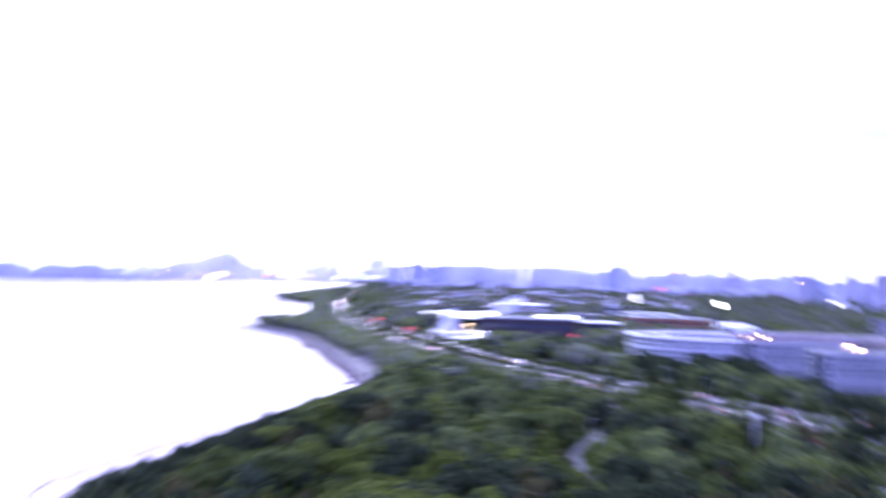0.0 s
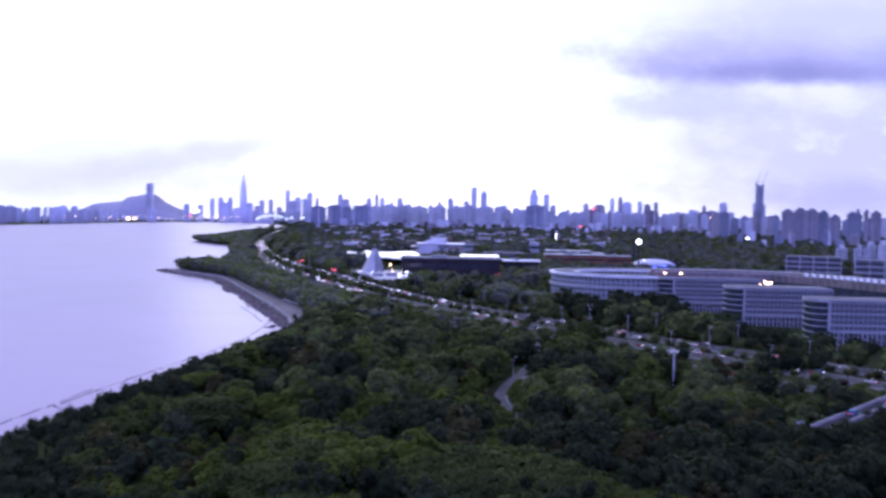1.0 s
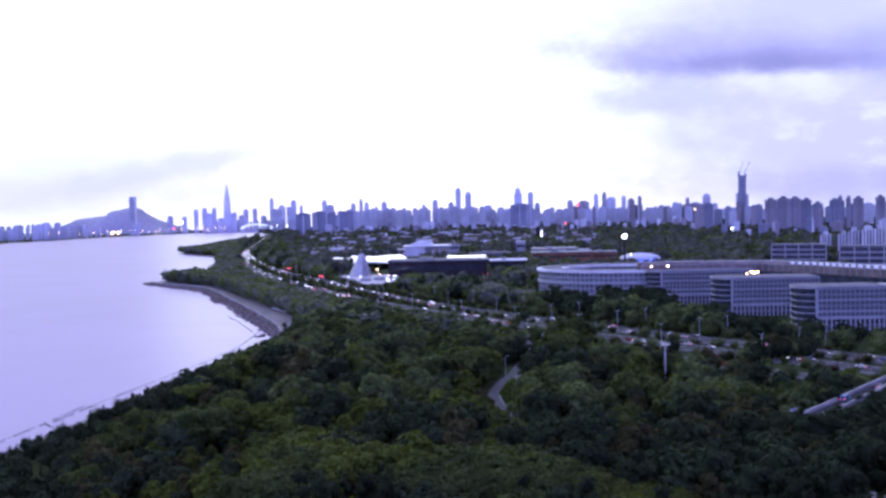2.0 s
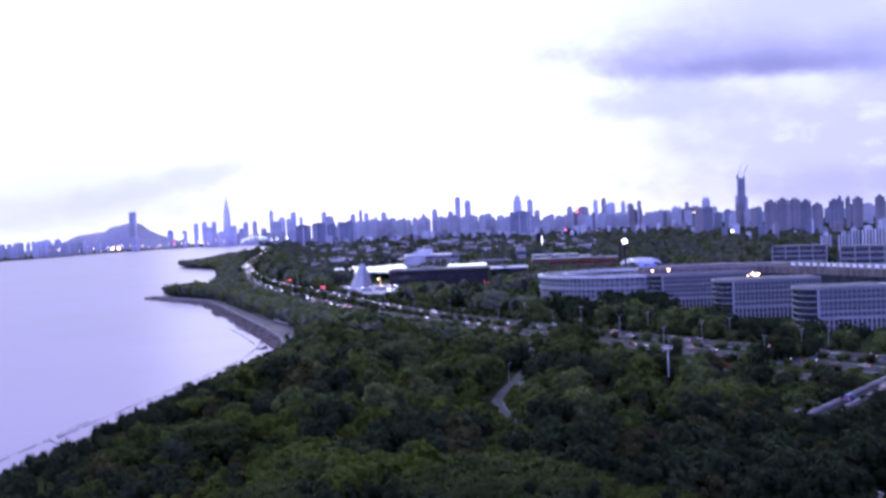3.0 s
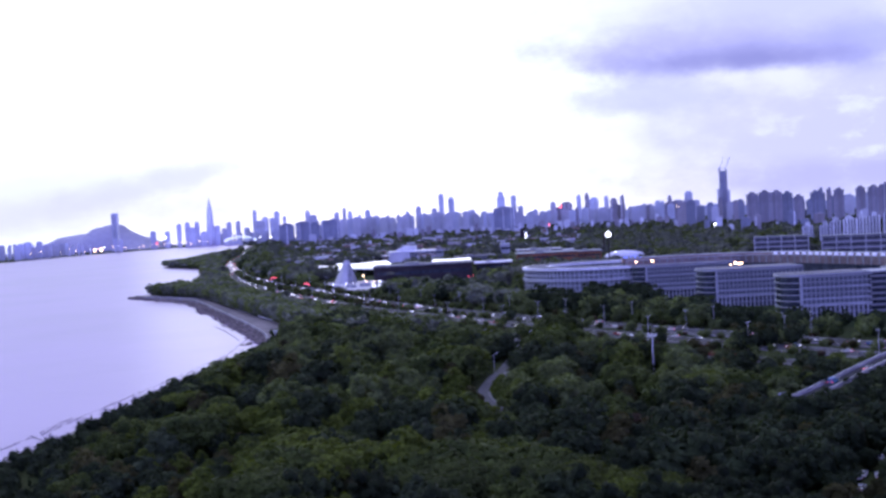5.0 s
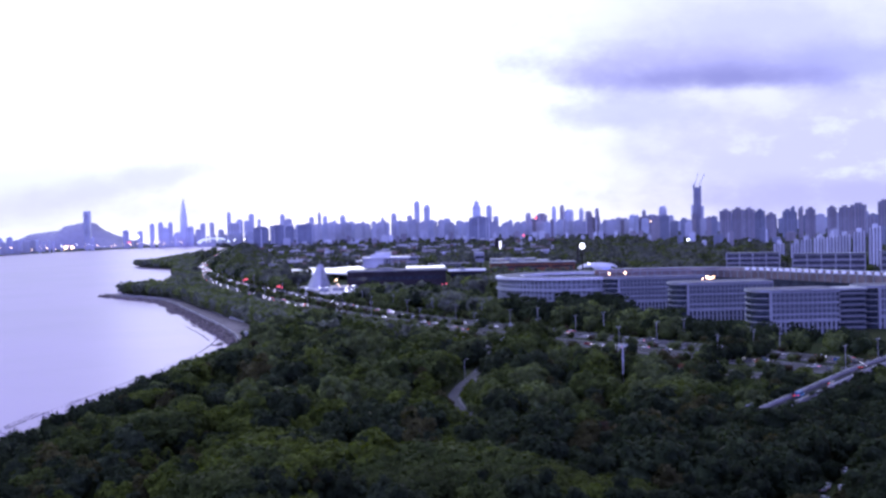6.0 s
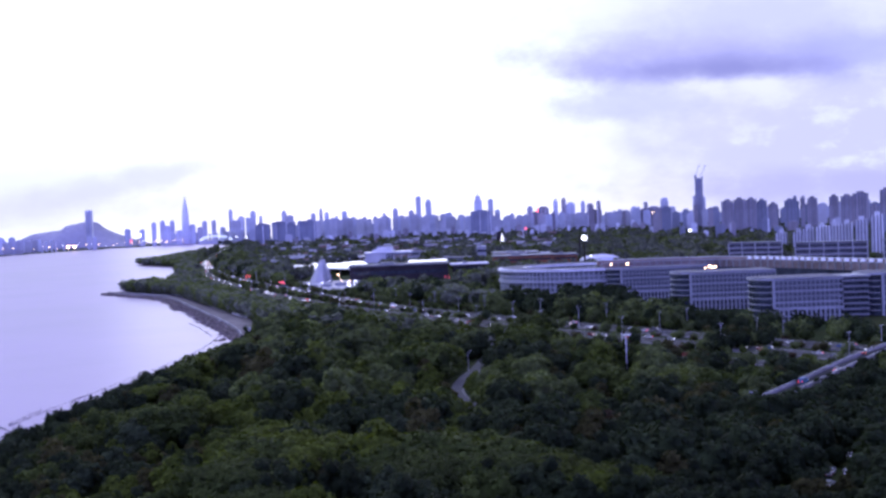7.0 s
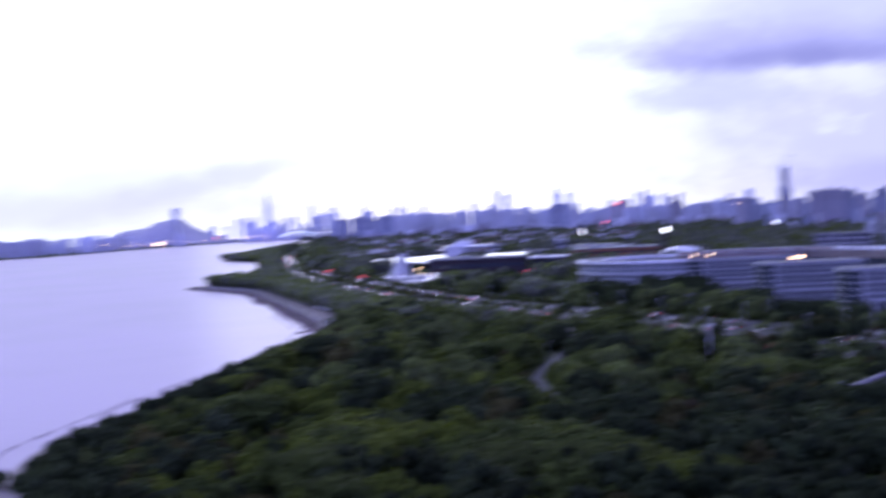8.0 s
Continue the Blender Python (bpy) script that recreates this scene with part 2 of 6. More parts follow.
def water_material():
    m = bpy.data.materials.new("water")
    m.use_nodes = True
    n, l = m.node_tree.nodes, m.node_tree.links
    b = n["Principled BSDF"]
    tc = n.new("ShaderNodeTexCoord")
    big = node(n, "ShaderNodeTexNoise", Scale=0.006, Detail=4.0)
    mid = node(n, "ShaderNodeTexNoise", Scale=0.12, Detail=5.0)
    for t in (big, mid):
        l.new(tc.outputs["Object"], t.inputs["Vector"])
    # lavender base colour adds to the sky reflection on the water
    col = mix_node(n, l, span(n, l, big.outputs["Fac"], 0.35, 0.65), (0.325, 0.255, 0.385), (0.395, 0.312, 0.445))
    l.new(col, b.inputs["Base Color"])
    r = math_node(n, l, "MULTIPLY_ADD", big.outputs["Fac"], 0.15)
    r.node.inputs[2].default_value = 0.30
    l.new(r, b.inputs["Roughness"])
    b.inputs["IOR"].default_value = 1.33
    bp = node(n, "ShaderNodeBump", Strength=0.25, Distance=0.6)
    l.new(mid.outputs["Fac"], bp.inputs["Height"])
    l.new(bp.outputs[0], b.inputs["Normal"])
    return m


def ground_material():
    m = bpy.data.materials.new("ground_cover")
    m.use_nodes = True
    n, l = m.node_tree.nodes, m.node_tree.links
    b = n["Principled BSDF"]
    tc = n.new("ShaderNodeTexCoord")
    big = node(n, "ShaderNodeTexNoise", Scale=0.03, Detail=4.0)
    small = node(n, "ShaderNodeTexNoise", Scale=0.6, Detail=5.0)
    for t in (big, small):
        l.new(tc.outputs["Object"], t.inputs["Vector"])
    grass = mix_node(n, l, span(n, l, big.outputs["Fac"], 0.35, 0.65), (0.024, 0.042, 0.010), (0.045, 0.055, 0.016))
    grass = mix_node(n, l, span(n, l, small.outputs["Fac"], 0.3, 0.7), mix_node(n, l, 1.0, grass, (0.6, 0.6, 0.6), "MULTIPLY"), grass)
    sep = n.new("ShaderNodeSeparateXYZ")
    l.new(tc.outputs["Object"], sep.inputs[0])
    mud = mix_node(n, l, small.outputs["Fac"], (0.16, 0.14, 0.13), (0.30, 0.27, 0.26))
    col = mix_node(n, l, span(n, l, sep.outputs[2], 0.75, 1.05), mud, grass)
    l.new(col, b.inputs["Base Color"])
    b.inputs["Roughness"].default_value, b.inputs["Specular IOR Level"].default_value = 0.95, 0.1
    return m


# ------------------------------------------------------------------ mesh helpers
def mesh_of(name, verts, faces, mats, index=None, smooth=False):
    me = bpy.data.meshes.new(name)
    me.from_pydata([tuple(v) for v in verts] if not isinstance(verts, np.ndarray) else verts.tolist(), [], faces if isinstance(faces, list) else faces.tolist())
    for x in (mats if isinstance(mats, (list, tuple)) else [mats]):
        me.materials.append(x)
    if index is not None:
        me.polygons.foreach_set("material_index", np.asarray(index, dtype=np.int32))
    if smooth:
        me.polygons.foreach_set("use_smooth", np.ones(len(me.polygons), dtype=bool))
    me.update()
    return me


class Shape:
    """Gathers boxes, prisms and tubes for one mesh."""

    def __init__(self):
        self.v, self.f = [], []

    def add(self, verts, faces):
        o = len(self.v)
        self.v += [tuple(p) for p in verts]
        self.f += [tuple(i + o for i in q) for q in faces]
        return self

    def prism(self, ring, z0, z1, ring_top=None):
        n = len(ring)
        top = ring_top or ring
        vs = [(x, y, z0) for x, y in ring] + [(x, y, z1) for x, y in top]
        fs = [(i, (i + 1) % n, n + (i + 1) % n, n + i) for i in range(n)] + [tuple(range(n))[::-1], tuple(range(n, 2 * n))]
        return self.add(vs, fs)

    def box(self, x0, x1, y0, y1, z0, z1):
        return self.prism([(x0, y0), (x1, y0), (x1, y1), (x0, y1)], z0, z1)

    def tube(self, x, y, z0, z1, r0, r1=None, n=8):
        r1 = r0 if r1 is None else r1
        c = [(math.cos(2 * math.pi * i / n), math.sin(2 * math.pi * i / n)) for i in range(n)]
        return self.prism([(x + r0 * a, y + r0 * b) for a, b in c], z0, z1, [(x + r1 * a, y + r1 * b) for a, b in c])

    def revolve(self, profile, n=12, x=0.0, y=0.0):
        """A closed body turned round z through (radius, height) pairs."""
        c = [(math.cos(2 * math.pi * i / n), math.sin(2 * math.pi * i / n)) for i in range(n)]
        vs = [(x + r * a, y + r * b, z) for r, z in profile for a, b in c]
        fs = [(k * n + i, k * n + (i + 1) % n, (k + 1) * n + (i + 1) % n, (k + 1) * n + i) for k in range(len(profile) - 1) for i in range(n)]
        m = (len(profile) - 1) * n
        return self.add(vs, fs + [tuple(range(n))[::-1], tuple(range(m, m + n))])

    def beam(self, a, b, w):
        a, b = Vector(a), Vector(b)
        d = (b - a).normalized()
        s = d.cross(Vector((0, 0, 1)))
        s = (s.normalized() if s.length > 1e-3 else Vector((1, 0, 0))) * (w / 2)
        t = s.cross(d).normalized() * (w / 2)
        vs = [p + i * s + j * t for p in (a, b) for i, j in ((-1, -1), (1, -1), (1, 1), (-1, 1))]
        return self.add(vs, [(0, 1, 5, 4), (1, 2, 6, 5), (2, 3, 7, 6), (3, 0, 4, 7), (3, 2, 1, 0), (4, 5, 6, 7)])

    def mesh(self, name, mat, smooth=False):
        return mesh_of(name, self.v, self.f, mat, smooth=smooth)


def part(name, shape, mat, parent, label="", smooth=False):
    data = shape if isinstance(shape, bpy.types.Mesh) else shape.mesh(name, mat, smooth)
    ob = new(name, data)
    ob.parent = parent
    if label:
        tagged(ob, label)
    return ob


def thing(name, label, category, at=(0, 0, 0), rz=0.0, group="", kind=""):
    ob = new(name)
    ob.matrix_basis = pose(*at, 0, 0, rz)
    return tagged(ob, label, category, group, kind)


def smooth_line(points, step):
    """Catmull-Rom through plan points, sampled about every step metres."""
    p = [np.array(q, float) for q in points]
    p = [2 * p[0] - p[1]] + p + [2 * p[-1] - p[-2]]
    out = []
    for i in range(1, len(p) - 2):
        n = max(2, int(np.linalg.norm(p[i + 1] - p[i]) / step))
        for k in range(n):
            t = k / n
            out.append(0.5 * (2 * p[i] + (p[i + 1] - p[i - 1]) * t + (2 * p[i - 1] - 5 * p[i] + 4 * p[i + 1] - p[i + 2]) * t**2
                              + (3 * p[i] - p[i - 1] - 3 * p[i + 1] + p[i + 2]) * t**3))
    out.append(p[-2])
    return np.array(out)


def normals_of(line):
    d = np.gradient(line[:, :2], axis=0)
    d /= np.linalg.norm(d, axis=1, keepdims=True) + 1e-9
    return np.c_[d[:, 1], -d[:, 0]]   # to the right of travel


def strip(line, off0, off1, z0, z1):
    """A solid ribbon along a plan line between two sideways offsets (numbers or arrays), from z0 up to z1."""
    nn = normals_of(line)
    a, b = line[:, :2] + nn * np.reshape(off0, (-1, 1)), line[:, :2] + nn * np.reshape(off1, (-1, 1))
    n = len(line)
    zz0, zz1 = np.broadcast_to(z0, n), np.broadcast_to(z1, n)
    vs = np.r_[np.c_[a, zz1], np.c_[b, zz1], np.c_[a, zz0], np.c_[b, zz0]]
    fs = []
    for i in range(n - 1):
        fs += [(i, n + i, n + i + 1, i + 1), (2 * n + i, i, i + 1, 2 * n + i + 1), (n + i, 3 * n + i, 3 * n + i + 1, n + i + 1)]
    fs += [(0, 2 * n, 3 * n, n), (n - 1, 2 * n - 1, 4 * n - 1, 3 * n - 1)]
    s = Shape()
    s.v, s.f = [tuple(v) for v in vs.tolist()], fs
    return s


# ------------------------------------------------------------------ the plan
COAST = [(-90, -600), (-122, 150), (-144, 249), (-157, 300), (-153, 345), (-149, 396), (-144, 452), (-137, 527), (-131, 600), (-142, 650), (-168, 720), (-187, 765),
         (-219, 843), (-282, 986), (-345, 1062), (-384, 1110), (-372, 1150), (-345, 1230), (-360, 1330), (-400, 1450), (-430, 1573), (-470, 1750),
         (-610, 1960), (-600, 2080), (-640, 2300), (-680, 2589), (-705, 2950), (-750, 3300), (-790, 3600), (-905, 3930), (-1024, 4290),
         (-1269, 3963), (-1423, 3488), (-1500, 3000), (-1850, 2650), (-2600, 2500), (-5400, 2400)]
COAST_LINE = smooth_line(COAST, 12)
SEA = np.r_[COAST_LINE, [(-5400, -5400), (-90, -5400)]]
ROAD_LINE = smooth_line([(-900, 4600), (-748, 3607), (-498, 2179), (-411, 1747), (-298, 1343), (-192, 1075), (-111, 898), (-41, 750), (16, 651), (64, 578),
                         (118, 506), (190, 420), (300, 300), (420, 170), (600, -60)], 12)
PATH_LINE = smooth_line([(31, 600), (26, 559), (21, 500), (13, 452), (6, 420), (3, 393), (6, 368), (13, 349), (22, 335), (40, 322), (70, 316), (110, 300)], 3)


def inside(poly, p):
    x, y = p[:, 0], p[:, 1]
    c = np.zeros(len(p), bool)
    a, b = poly, np.roll(poly, -1, axis=0)
    for (x0, y0), (x1, y1) in zip(a, b):
        if y0 == y1:
            continue
        hit = ((y0 > y) != (y1 > y)) & (x < (x1 - x0) * (y - y0) / (y1 - y0) + x0)
        c ^= hit
    return c


def line_distance(line, p):
    """Distance of each plan point from a polyline."""
    best = np.full(len(p), 1e9)
    for a, b in zip(line[:-1, :2], line[1:, :2]):
        d = b - a
        t = np.clip(((p - a) @ d) / (d @ d + 1e-9), 0, 1)
        best = np.minimum(best, np.hypot(*(p - a - t[:, None] * d).T))
    return best


def shore(p):
    """Signed distance from the shore, positive on land."""
    return np.where(inside(SEA, p), -1, 1) * line_distance(COAST_LINE[::2], p)


# ------------------------------------------------------------------ ground and water
def build_ground():
    rad = np.r_[0.0, np.geomspace(20, 5600, 180)]
    ang = np.radians(np.r_[np.arange(-180, -40, 5.0), np.arange(-40, 40, 0.3), np.arange(40, 180, 5.0)])
    P = np.stack([np.outer(rad, np.sin(ang)), np.outer(rad, np.cos(ang))], -1).reshape(-1, 2)
    sd = shore(P)
    bumps = np.array([noise.noise(Vector((x * 0.02, y * 0.02, 0.0))) for x, y in P])
    z = np.clip(sd * np.where(P[:, 1] < 640, 0.2, 0.11) - 0.02, -3.0, 1.3) + np.where(sd > 12, 0.25 * bumps, 0)
    R, A = len(rad), len(ang)
    i, j = np.meshgrid(np.arange(R - 1), np.arange(A), indexing="ij")
    k = (j + 1) % A
    F = np.stack([i * A + j, i * A + k, (i + 1) * A + k, (i + 1) * A + j], -1).reshape(-1, 4)
    ob = new("ground", mesh_of("ground", np.c_[P, z], F[:, ::-1], ground_material(), smooth=True))
    tagged(ob, "dark grassy coastal ground with a muddy shore", "ground", kind="structure")
    w = Shape().add([(-5600, -5600, 0), (5600, -5600, 0), (5600, 5600, 0), (-5600, 5600, 0)], [(0, 1, 2, 3)])
    tagged(new("water", w.mesh("water", water_material())), "calm bay water with lavender sky reflection in its colour, faint ripples", "water", kind="structure")


build_ground()

ROAD_Z = 1.75


CARRIAGEWAYS = {   # plan distance along the boulevard: centre and half width of each carriageway, beside the road line
    "far": ([560, 700, 800, 900, 1050, 1200, 1380, 1540, 1750, 2500, 3600], [30, 22, 13, 10, 14, 11, 5, 0, -2, 3, 3], [9, 8.5, 7.5, 7, 6.5, 6, 5.5, 5, 4.6, 3.6, 3.4]),
    "near": ([560, 650, 750, 850, 1000, 1280, 1540, 1750, 2500, 3600], [0, -2, -12, -20, -22, -17, -13, -11.5, -4.4, -4.4], [9, 9, 8, 7, 6.5, 6, 5, 4.6, 3.6, 3.4]),
    "service": ([560, 700, 850, 1000, 1280, 1540, 1750], [-34, -34, -35, -34, -26, -19.5, -17], [6, 5.5, 4.5, 3, 1.5, 0.6, 0.2]),
}


def lane_place(off, y):
    """The carriageways swing and draw together into one broad road towards the far end."""
    name, mid, half = ("far", 30, 9) if off > 15 else ("near", 0, 9) if off > -18.5 else ("service", -34, 6)
    at, centre, width = CARRIAGEWAYS[name]
    return np.interp(y, at, centre) + (off - mid) / half * np.interp(y, at, width)


def road_offset(base):
    return -lane_place(-base, ROAD_LINE[:, 1])


ROADS = [("road", 21, 39, "wide grey asphalt carriageway with heavy evening traffic"), ("road", -9, 9, "grey asphalt carriageway busy with cars"),
         ("road", -40, -28, "narrower grey asphalt service road beside the woods")]


def build_roads():
    for name, a, b, label in ROADS:
        ob = new(name, strip(ROAD_LINE, road_offset(-b), road_offset(-a), 0.4, ROAD_Z).mesh("road", M["asphalt"]))
        tagged(ob, label, "road", kind="structure")
        for off in (a, b):
            k = strip(ROAD_LINE, road_offset(-off) - 0.15, road_offset(-off) + 0.15, 0.4, ROAD_Z + 0.15)
            tagged(new("kerb", k.mesh("kerb", M["concrete"])), "low pale concrete kerb along the road", "kerb", kind="structure")
        # dashed lane lines
        lanes = int((b - a) // 4.5)
        s = Shape()
        nn = normals_of(ROAD_LINE)
        for q in range(1, lanes):
            off = road_offset(-(a + (b - a) * q / lanes))
            for i in range(0, len(ROAD_LINE) - 1):
                if ROAD_LINE[i, 1] > 1100 or ROAD_LINE[i, 1] < 200:
                    continue
                p, r = ROAD_LINE[i], ROAD_LINE[i + 1]
                u0 = p + nn[i] * off[i]
                u1 = u0 + (r - p) * 0.5
                w = nn[i] * 0.1
                z = ROAD_Z + 0.01
                s.add([(*(u0 - w), z), (*(u0 + w), z), (*(u1 + w), z), (*(u1 - w), z)], [(0, 1, 2, 3)])
        tagged(new("trim", s.mesh("lane_lines", M["line_white"])), "white dashed lane lines painted on asphalt", "road marking", kind="structure")
    ob = new("pavement", strip(PATH_LINE, -2.1, 2.1, 0.3, 1.62).mesh("path", M["worn_asphalt"]))
    tagged(ob, "grey winding park lane through dense woods", "path", kind="structure")
    # the raised pale footway on the inner side of the bends, and a paved lay-by
    for lo, hi, a, b in ((352, 398, -3.1, -2.1), (500, 552, -3.4, -2.1), (424, 446, -5.6, -2.1)):
        line = PATH_LINE[(PATH_LINE[:, 1] > lo) & (PATH_LINE[:, 1] < hi)]
        ob = new("pavement", strip(line, a, b, 0.3, 1.74).mesh("footway", M["footway"]))
        tagged(ob, "pale concrete footway beside the park lane", "footway", kind="structure")


build_roads()

# ------------------------------------------------------------------ trees
ICO = None


def ico():
    global ICO
    if ICO is None:
        bm = bmesh.new()
        bmesh.ops.create_icosphere(bm, subdivisions=1, radius=1.08)
        bm.verts.ensure_lookup_table()
        ICO = np.array([v.co[:] for v in bm.verts]), np.array([[v.index for v in f.verts] for f in bm.faces])
        bm.free()
    return ICO


def crown_arrays(rng, width, height, lift, lobes, leaves, size, form="dome", loose=0.3, corners=4):
    """Leaf clumps on the lobes of a crown, over a dark inner body: vertices, triangles of the body, four-cornered leaves."""
    C, R = [], []
    core = np.array([0, 0, lift + height * 0.34])
    tall = {"dome": 0.85, "flat": 0.55, "pointed": 1.1, "ball": 0.9}[form]
    lean = rng.uniform(-0.12, 0.12, 2) * width
    for k in range(lobes):
        q = (k + 0.5) / lobes
        a = 2.39996 * k + rng.uniform(-0.5, 0.5)
        if form == "pointed":
            zz = height * (0.12 + 0.8 * q)
            rr = (width / 2) * 0.7 * (1 - q) * rng.uniform(0.4, 1)
            C.append((rr * np.cos(a), rr * np.sin(a), lift + zz))
            R.append(width * rng.uniform(0.16, 0.24) * max(0.4, 1.1 - q))
            continue
        up = 1.0 - 1.28 * q                                    # from the top down past the widest ring
        out = np.sqrt(max(0.0, 1 - up * up))
        reach = rng.uniform(0.62, 0.92) * (1 + 0.16 * np.sin(2 * a + lobes) + 0.10 * np.sin(3 * a + 1.7 * lobes))
        if form == "ball":
            reach = rng.uniform(0.80, 0.86)
        rise = height * (0.58 if form != "flat" else 0.46)
        C.append((out * np.cos(a) * reach * width / 2 + lean[0] * max(0, up), out * np.sin(a) * reach * width / 2 + lean[1] * max(0, up),
                  core[2] + up * rise * (reach + 0.12) + rng.uniform(-0.05, 0.05) * height))
        R.append(width * (rng.uniform(0.115, 0.20) if form != "ball" else 0.16) * (1.0 if lobes > 14 else 1.25))
    C, R = np.array(C), np.array(R)
    iv, ifc = ico()
    V, T, n = [], [], 0
    if form != "pointed":
        fat = 1.0 if corners == 4 else 1.12
        V.append(core + iv * np.array([width * 0.36, width * 0.36, height * 0.45]) * fat)
        T.append(ifc + n)
        n += len(iv)
    for c, r in zip(C, R) if corners == 4 or form == "pointed" else ():
        V.append(c + iv * np.array([r, r, r * tall]) * 0.74 * rng.uniform(0.9, 1.08, (len(iv), 1)))
        T.append(ifc + n)
        n += len(iv)
    w = R**2 / (R**2).sum()
    pick = rng.choice(len(C), leaves, p=w)
    away = (C[pick] - core) / np.array([width / 2, width / 2, height * 0.6])
    d = rng.normal(size=(leaves, 3))
    d /= np.linalg.norm(d, axis=1, keepdims=True)
    d = d + 0.75 * away + np.array([0, 0, 0.3])
    d /= np.linalg.norm(d, axis=1, keepdims=True)
    pos = C[pick] + d * R[pick, None] * np.array([1, 1, tall]) * rng.uniform(0.78, 1.16, (leaves, 1))
    nrm = d + rng.normal(scale=loose, size=(leaves, 3)) + np.array([0, 0, 0.5 if form == "flat" else 0.2])
    nrm /= np.linalg.norm(nrm, axis=1, keepdims=True)
    t1 = np.cross(nrm, rng.normal(size=(leaves, 3)))
    t1 /= np.linalg.norm(t1, axis=1, keepdims=True) + 1e-9
    t2 = np.cross(nrm, t1)
    s = size * rng.uniform(0.6, 1.25, (leaves, 1))
    if corners == 4:
        leaf = np.stack([pos - t1 * s * 1.0, pos - t2 * s * 0.6, pos + t1 * s * 1.0, pos + t2 * s * 0.6], 1)
    else:
        leaf = np.stack([pos - t1 * s - t2 * s * 0.45, pos + t1 * s - t2 * s * 0.45, pos + t2 * s * 1.0], 1)
    V.append(leaf.reshape(-1, 3))
    return np.concatenate(V), np.concatenate(T), n + np.arange(leaves * corners).reshape(-1, corners)


def trunk_shape(rng, top, r):
    s = Shape()
    s.tube(0, 0, -0.6, top * 0.5, r, r * 0.7, 7)
    for k in range(4):
        a = k * 1.57 + rng.uniform(-0.4, 0.4)
        s.beam((0, 0, top * 0.45), (math.cos(a) * top * 0.25, math.sin(a) * top * 0.25, top * 0.62), r * 0.7)
    return s


TREE_KINDS = [  # width, height of crown, clear trunk, lobes, form, leaf material, words
    (11.5, 7.5, 2.2, 30, "dome", 0, "broad mid-green park tree with a rounded leafy crown"),
    (15.0, 5.5, 3.6, 40, "flat", 2, "wide bright yellow-green spreading tree in the woods"),
    (10.5, 8.5, 2.0, 28, "dome", 1, "dark green dense broadleaf tree in the woods"),
    (9.0, 7.0, 1.8, 24, "dome", 3, "olive brown-green tree with an uneven crown"),
    (8.5, 8.5, 1.6, 24, "dome", 4, "blue-green rounded tree in the woods"),
    (5.0, 8.5, 1.0, 14, "pointed", 1, "slender dark feathery tree near the shore"),
    (16.0, 6.0, 3.6, 44, "flat", 0, "large flat-topped spreading green tree"),
    (9.0, 7.0, 1.8, 24, "dome", 2, "light green leafy tree among darker ones"),
    (10.0, 7.0, 2.2, 24, "dome", 5, "far-woods tree, leaf colour greyed and paled for haze"),
    (10.5, 7.5, 2.0, 26, "dome", 6, "domed tree of the middle woods, green paled for haze"),
    (6.5, 6.0, 0.4, 26, "ball", 4, "round clipped-looking dark green bush in the woods"),
    (7.0, 4.0, 0.6, 16, "dome", 7, "low rusty brown shrub beside the path"),
]


def tree_protos(leaves, size, seed, lobe_share=1.0, loose=0.3, corners=3):
    out = []
    for k, (w, h, lift, lobes, form, mat, words) in enumerate(TREE_KINDS):
        rng = np.random.RandomState(seed + k)
        out.append(crown_arrays(rng, w, h, lift, max(5, int(lobes * lobe_share)), int(leaves * (w / 10) ** 1.5), size, form, loose, corners))
    return out


def sightline_scale(x, y, k, s, line, eye=71.0):
    """The scale that keeps a tree under the camera's sightlines to a line (plan place and height), or None."""
    rr, aa = np.hypot(line[:, 0], line[:, 1]), np.arctan2(line[:, 0], line[:, 1])
    r, a = math.hypot(x, y), math.atan2(x, y)
    for _ in range(6):
        half, top = TREE_KINDS[k][0] * s / 2, (TREE_KINDS[k][1] + TREE_KINDS[k][2]) * s
        near = (np.abs(aa - a) * r < half * 0.9) & (rr > r - half)
        if not near.any() or top <= (eye - (eye - line[near, 2]) * np.minimum(1, (r + half * 0.6) / rr[near])).min():
            return s
        s *= 0.78
    return None


BRIGHT = [(-50, 272, 9, 1, 1.35), (-38, 268, 8, 1, 1.3), (-8, 240, 13, 6, 1.4), (8, 242, 12, 6, 1.35), (-38, 330, 9, 7, 1.2), (-78, 330, 10, 7, 1.2),
          (-20, 318, 8, 2, 1.3), (-62, 355, 12, 7, 1.1), (-88, 315, 9, 0, 1.3), (60, 366, 9, 0, 1.3)]   # groves of one kind: place, radius, kind, scale


